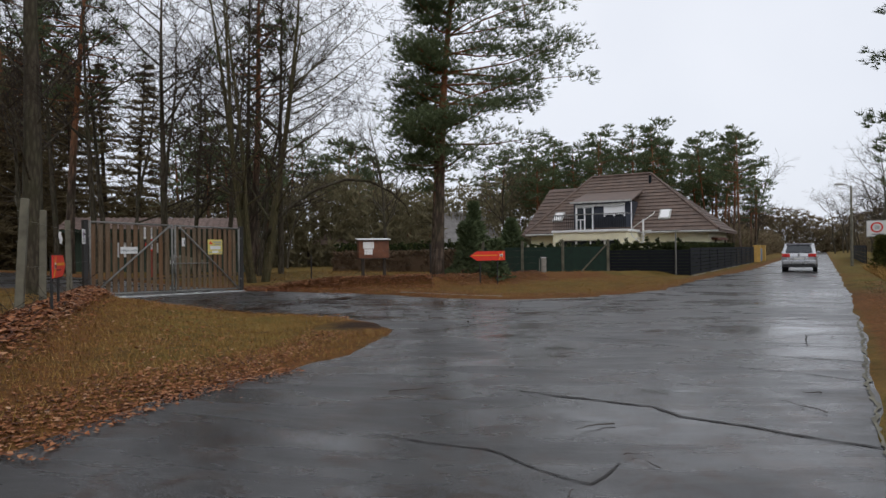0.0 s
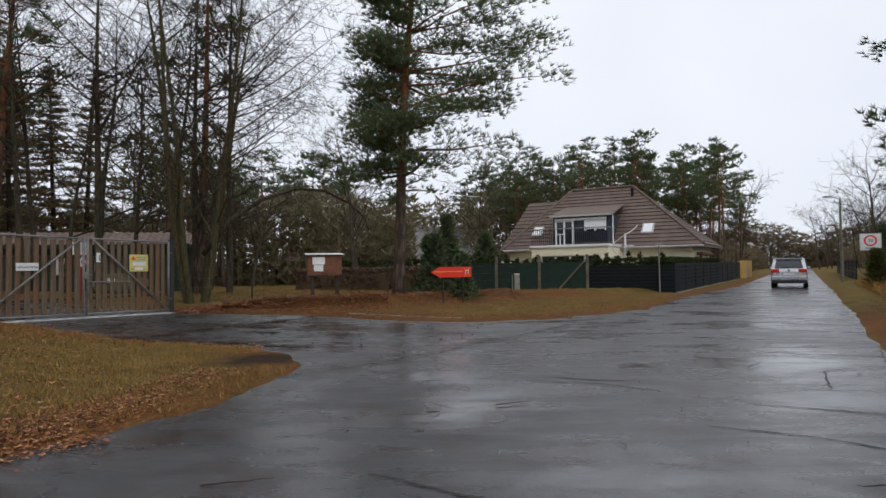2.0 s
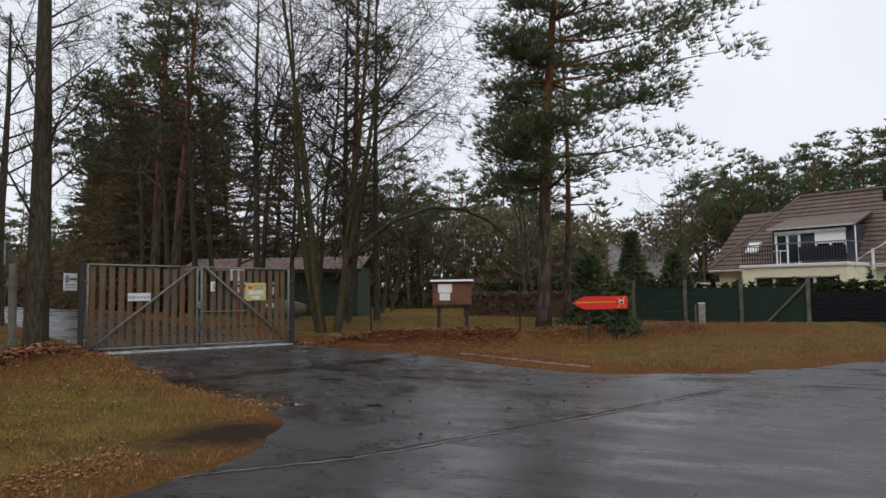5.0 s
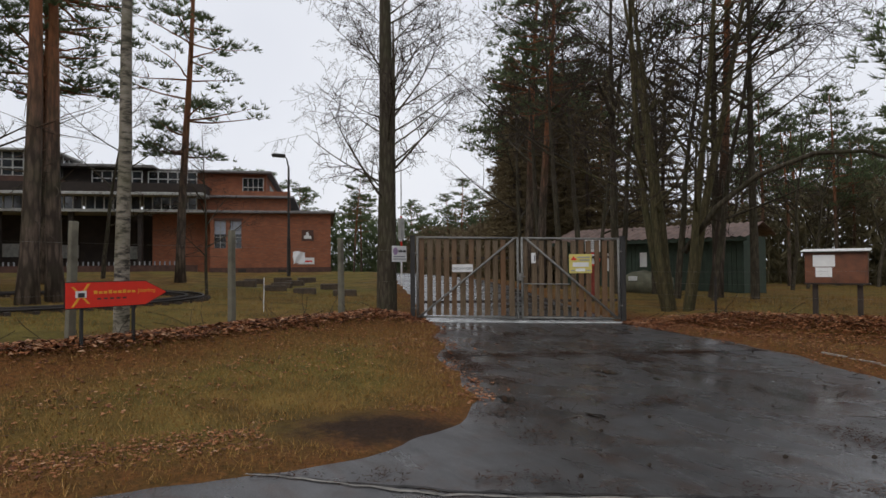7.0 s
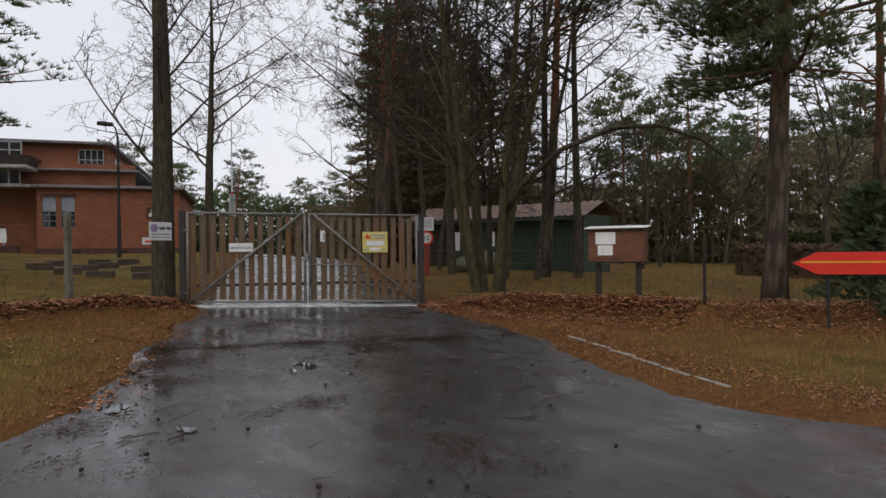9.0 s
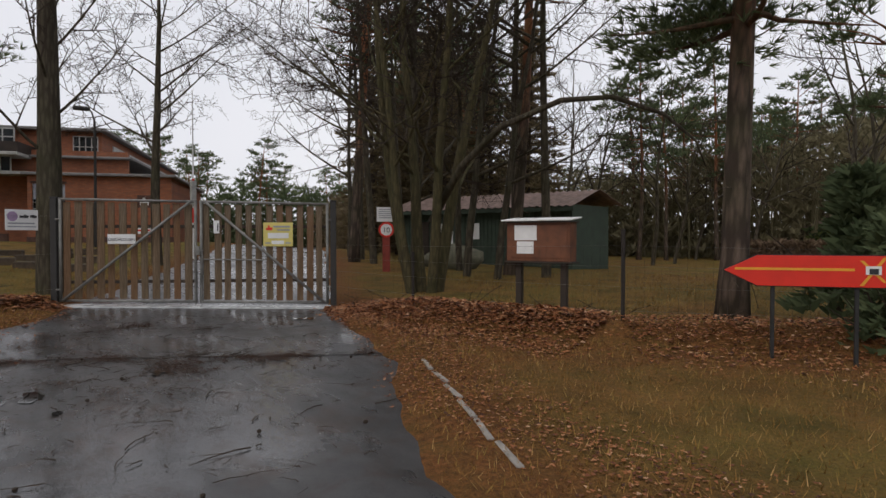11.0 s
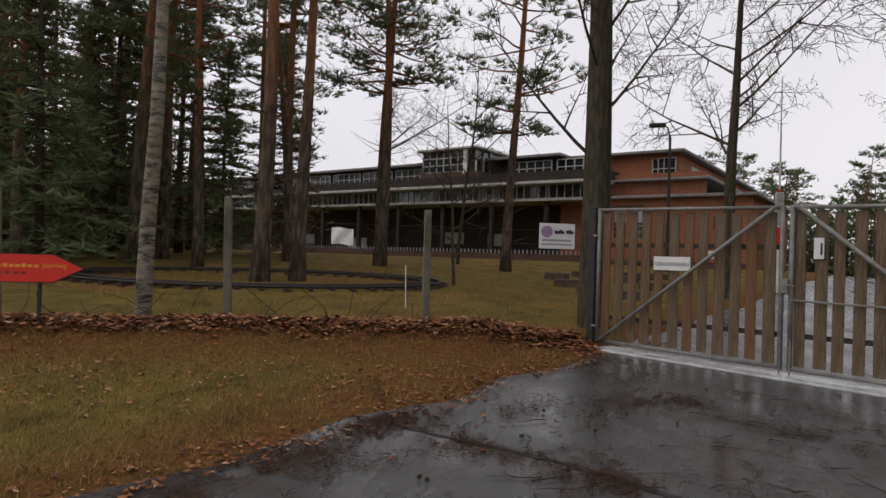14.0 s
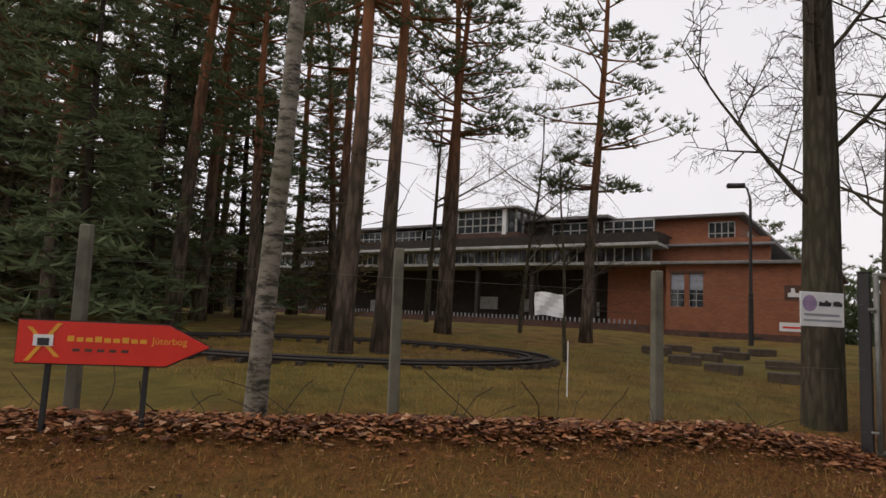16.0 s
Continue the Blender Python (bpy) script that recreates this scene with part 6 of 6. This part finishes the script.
for a, b, n, w in (((-5.3, 13.6), (-4.6, 15.7), 1600, 0.22), ((-4.6, 15.7), (-3.6, 17.4), 2200, 0.25), ((-3.6, 17.4), (-2.1, 19.6), 1500, 0.15), ((-7.8, 16.0), (-6.2, 19.2), 1300, 0.3),
                   ((-4.4, 13.4), (-2.4, 13.6), 1500, 0.35), ((-1.6, 12.4), (0.4, 12.2), 900, 0.3), ((0.8, 15.2), (2.4, 14.4), 700, 0.25), ((-3.2, 15.0), (-1.5, 16.4), 900, 0.4), ((-0.6, 8.8), (4.8, 16.2), 1500, 0.10),
                   ((-4.4, 12.9), (-6.9, 16.5), 2600, 0.32), ((-6.9, 16.5), (-5.8, 18.9), 1600, 0.25), ((-3.2, 16.6), (-2.5, 18.4), 2200, 0.28), ((-2.9, 12.6), (-4.9, 14.2), 1800, 0.4), ((-0.6, 14.6), (-0.2, 13.6), 500, 0.2)):
    crumbs(a, b, n, w)
M_MULCH = needle_mat("wet_needle_crumbs", (0.030, 0.016, 0.010), (0.066, 0.033, 0.020), (0.110, 0.058, 0.033))
solid("needle_litter", mulch, M_MULCH, "dark wet needle litter in bands on asphalt", "litter", kind="stuff")
q = random.Random(24)
fallen = thing("fallen_branch", "tangled dark fallen branch on the drive", "branch", pose(-3.7, 17.4, terrain(-3.7, 17.4) + 0.01))
for i in range(9):
    br = Build()
    limb(br, Vector((q.uniform(-0.3, 0.3), q.uniform(-0.3, 0.3), 0.02)), Vector((q.uniform(-1, 1), q.uniform(-1, 1), 0.08)).normalized(), q.uniform(0.4, 1.0), 0.013, q, 0.2, 5, 5, 0.0)
    br.v = [(x, y, abs(z) * 0.6 + 0.005) for x, y, z in br.v]
    part("stick", br, M_TWIG, fallen)
cone = Build()
for i in range(6):
    a = i / 5
    cone.v += [(0.02 * math.sin(math.pi * (0.12 + 0.8 * a)) * math.cos(k * 1.047 + i * 0.5), 0.02 * math.sin(math.pi * (0.12 + 0.8 * a)) * math.sin(k * 1.047 + i * 0.5), 0.048 * a) for k in range(6)]
for i in range(5):
    cone.f += [(i * 6 + k, i * 6 + (k + 1) % 6, i * 6 + 6 + (k + 1) % 6, i * 6 + 6 + k) for k in range(6)]
cone_mesh = cone.mesh("pine_cone", M_TWIG)
for i in range(30):
    u, v = (q.uniform(9.8, 16), q.uniform(-13, -4)) if i < 30 else (q.uniform(2, 12), q.uniform(-4, 2.5))
    if tarmac(u, v) < 0.2:
        continue
    x, y = from_uv(u, v)
    pc = new("pine_cone", cone_mesh)
    pc.matrix_basis = pose(x, y, terrain(x, y) + 0.022, 80, 0, q.uniform(0, 360))
    tagged(pc, "small dark pine cone on wet asphalt", "pine cone", "pine cones")

# ---- leaf litter and dry grass ----
LAND = {}


def ground_z(x, y, u, v):
    key = (round(u * 8), round(v * 8))
    if key not in LAND:
        u, v = key[0] / 8, key[1] / 8
        LAND[key] = land_at(*from_uv(u, v), u, v)
    return LAND[key]


def land_at(x, y, u, v):
    sd = tarmac(u, v) + (0.30 * noise.noise((x * 0.8, y * 0.8, 3)) + 0.07 * noise.noise((x * 2.3, y * 2.3, 7))) * (0.3 if v > 0 else 1.0)
    lump = 0.05 * noise.noise((x * 0.7, y * 0.7, 1)) + 0.02 * noise.noise((x * 2.7, y * 2.7, 2))
    d, _ = side(x, y)
    z = terrain(x, y) + max(-0.08, min(0.05, -0.14 * sd)) + (lump + 0.02) * sstep(0, 1.2, -sd)
    z += 0.27 * math.exp(-((d + 0.3) / 0.6) ** 2) * sstep(0.3, 1.5, -sd) * (1 if y < 34 else 0)
    if v > 3:
        z += 0.35 * sstep(4.2, 7.5, v) * sstep(8, 20, u)
    return z, sd, d


brush = Build()
bq = random.Random(41)
for i in range(150):
    t = bq.random()
    if i < 95:
        x, y = -3.6 - 6.2 * t, 3.0 + 12.2 * t
    else:
        x, y = -7.0 + 7.5 * t, 21.2 + 2.4 * t
    x, y = x + bq.uniform(-0.4, 0.5), y + bq.uniform(-0.3, 0.3)
    z = ground_z(x, y, *to_uv(x, y))[0]
    limb(brush, Vector((x, y, z)), rand_dir(bq, 0.45), bq.uniform(0.25, 1.0), bq.uniform(0.003, 0.009), bq, 0.28, 4, 5, -0.06)
solid("dry_brush", brush, M_TWIG, "thin dead stems and bramble along the fences", "brush", kind="stuff")

q = random.Random(77)
leaves, blades = Build(), Build()


def leaf(x, y, z, size):
    a = q.uniform(0, 6.283)
    c, s = math.cos(a) * size, math.sin(a) * size
    k = q.uniform(-0.5, 0.9) * size
    b = len(leaves.v)
    w = q.uniform(0.5, 0.8)
    leaves.v += [(x - c, y - s, z + q.uniform(0, 0.5) * size), (x - s * w, y + c * w, z + k), (x + c, y + s, z + q.uniform(0, 0.6) * size), (x + s * w, y - c * w, z + k * 0.5 + 0.005)]
    leaves.f.append((b, b + 1, b + 2, b + 3))


def along(a, b, n, w0, w1, size=(0.018, 0.042)):
    L = math.hypot(b[0] - a[0], b[1] - a[1])
    nx, ny = -(b[1] - a[1]) / L, (b[0] - a[0]) / L
    for _ in range(n):
        t, o = q.random(), q.triangular(w0, w1, (w0 + w1) / 2)
        x, y = a[0] + (b[0] - a[0]) * t + nx * o, a[1] + (b[1] - a[1]) * t + ny * o
        u, v = to_uv(x, y)
        z, sd, d = ground_z(x, y, u, v)
        if (sd > 0.25 and q.random() > 0.04) or mud_at(x, y) > 0.45:
            continue
        leaf(x, y, max(z, terrain(x, y)) + 0.005 + q.uniform(0, 0.10) * (1 if -1.0 < d < 0.5 and sd < -0.6 else 0.15), q.uniform(*size))


along((-2.9, 1.6), (-10.0, 15.6), 12000, -1.0, 0.7, (0.015, 0.036))
along((-4.0, 3.6), (-10.0, 15.6), 7000, -0.8, 0.4, (0.035, 0.07))
along((-7.4, 21.0), (-0.5, 22.3), 10000, -1.8, 0.7)
along((-7.4, 21.0), (-0.5, 22.3), 2500, -0.9, 0.3, (0.035, 0.06))
along((-0.5, 22.3), (4.0, 28.0), 6000, -1.8, 0.9)
along(from_uv(15.6, -15), from_uv(16.2, -9), 2200, -0.3, 1.4, (0.012, 0.03))
along(from_uv(16.3, -9), from_uv(18.5, -4.2), 2000, -0.4, 1.2, (0.012, 0.028))
along(from_uv(0.5, -2.5), from_uv(4.8, -4.0), 4200, -0.7, 0.9, (0.012, 0.032))
along(from_uv(4.8, -4.0), from_uv(9.7, -6.2), 2600, -0.4, 0.8, (0.012, 0.03))
along(from_uv(10.0, -7), from_uv(9.6, -15.5), 2400, -1.4, 0.4)
along(from_uv(6, 4.0), from_uv(30, 4.4), 14000, -3.5, 1.0)
along((-3.5, 2.8), (-9.6, 14.6), 1500, -3.8, -0.9, (0.016, 0.042))
along((-6.8, 20.8), (2.5, 25.5), 1200, -3.2, -0.8, (0.016, 0.035))
solid("leaf_litter", leaves, M_LEAF, "brown fallen leaves banked along fences and verges", "leaves", kind="stuff")


def lawn(u0, u1, v0, v1, n, h0, h1, keep):
    for _ in range(n):
        u, v = q.uniform(u0, u1), q.uniform(v0, v1)
        x, y = from_uv(u, v)
        z, sd, d = ground_z(x, y, u, v)
        if sd > -0.08 or not keep(x, y, u, v, d) or mud_at(x, y) > 0.5:
            continue
        a, h = q.uniform(0, 6.283), q.uniform(h0, h1)
        lean, w = q.uniform(0.3, 1.6) * h, 0.003 + 0.02 * h
        c, s = math.cos(a), math.sin(a)
        blades.tri((x - s * w, y + c * w, z - 0.01), (x + s * w, y - c * w, z - 0.01), (x + c * lean, y + s * lean, z + h))


lawn(-1, 11, -15, -2, 95000, 0.02, 0.075, lambda x, y, u, v, d: d < -0.4)
lawn(15, 30, -14, -2, 40000, 0.03, 0.09, lambda x, y, u, v, d: d < 0.2)
lawn(-6, 10, -24, -11, 40000, 0.03, 0.09, lambda x, y, u, v, d: d > 0.3)
lawn(18, 34, -22, -9, 14000, 0.05, 0.16, lambda x, y, u, v, d: d > 0.3)
lawn(18, 46, 4.4, 11, 42000, 0.15, 0.5, lambda x, y, u, v, d: True)
solid("dry_grass", blades, M_BLADE, "short straw-coloured winter grass blades", "grass", kind="stuff")

# ---- far thicket that closes the view ----
def thicket(label, a, b, depth, h, n, material, size):
    L = math.hypot(b[0] - a[0], b[1] - a[1])
    ux, uy = (b[0] - a[0]) / L, (b[1] - a[1]) / L
    bb = Build()
    for _ in range(n):
        t, o = q.uniform(0, L), q.uniform(0, depth)
        x, y = a[0] + ux * t - uy * o, a[1] + uy * t + ux * o
        top = h * (0.75 + 0.35 * noise.noise((x * 0.12, y * 0.12, 5)))
        tuft(bb, Vector((x, y, terrain(x, y) + top * q.random() ** 1.3)), Vector((0, 0, 1)), size * q.uniform(0.6, 1.2), 6, q, 0.12)
        if q.random() < 0.08:
            z = terrain(x, y)
            bb.tube([(x, y, z - 0.2), (x + q.uniform(-0.4, 0.4), y, z + top * 1.05)], [0.07, 0.012], 4, False)
    solid("thicket", bb, material, label, "thicket", kind="stuff")


thicket("brown winter thicket beyond the gardens", (-4, 66), (-34, 60), 10, 10, 4200, M_UNDER, 1.0)
thicket("brown winter thicket behind the far house", (22, 78), (-16, 78), 8, 11, 4500, M_UNDER, 1.0)
thicket("brown winter thicket beyond the inner drive", (-30, 50), (-75, 58), 10, 8, 5000, M_THICKET, 1.0)
thicket("far dark wood behind the museum", (-75, 70), (-125, 10), 12, 11, 5000, M_NEEDLE, 1.4)
thicket("dark undergrowth in the wood behind the fence", (-30, -22), (-14, -44), 9, 6, 3500, M_THICKET, 0.9)
thicket("olive undergrowth deep in the wood", (-40, -14), (-24, -28), -9, 8, 3500, M_UNDER, 0.9)
thicket("undergrowth behind the house", from_uv(70, -34), from_uv(74, -5), 8, 5, 3500, M_THICKET, 0.9)
thicket("grey winter wood at the end of the road", from_uv(175, -30), from_uv(175, 32), 10, 12, 6000, M_THICKET, 1.3)
thicket("bank thicket along the road", from_uv(50, 9), from_uv(175, 9), -8, 5.5, 6500, M_THICKET, 0.9)
thicket("garden thicket along the road", from_uv(175, -6), from_uv(78, -6), -8, 5, 4500, M_THICKET, 0.9)
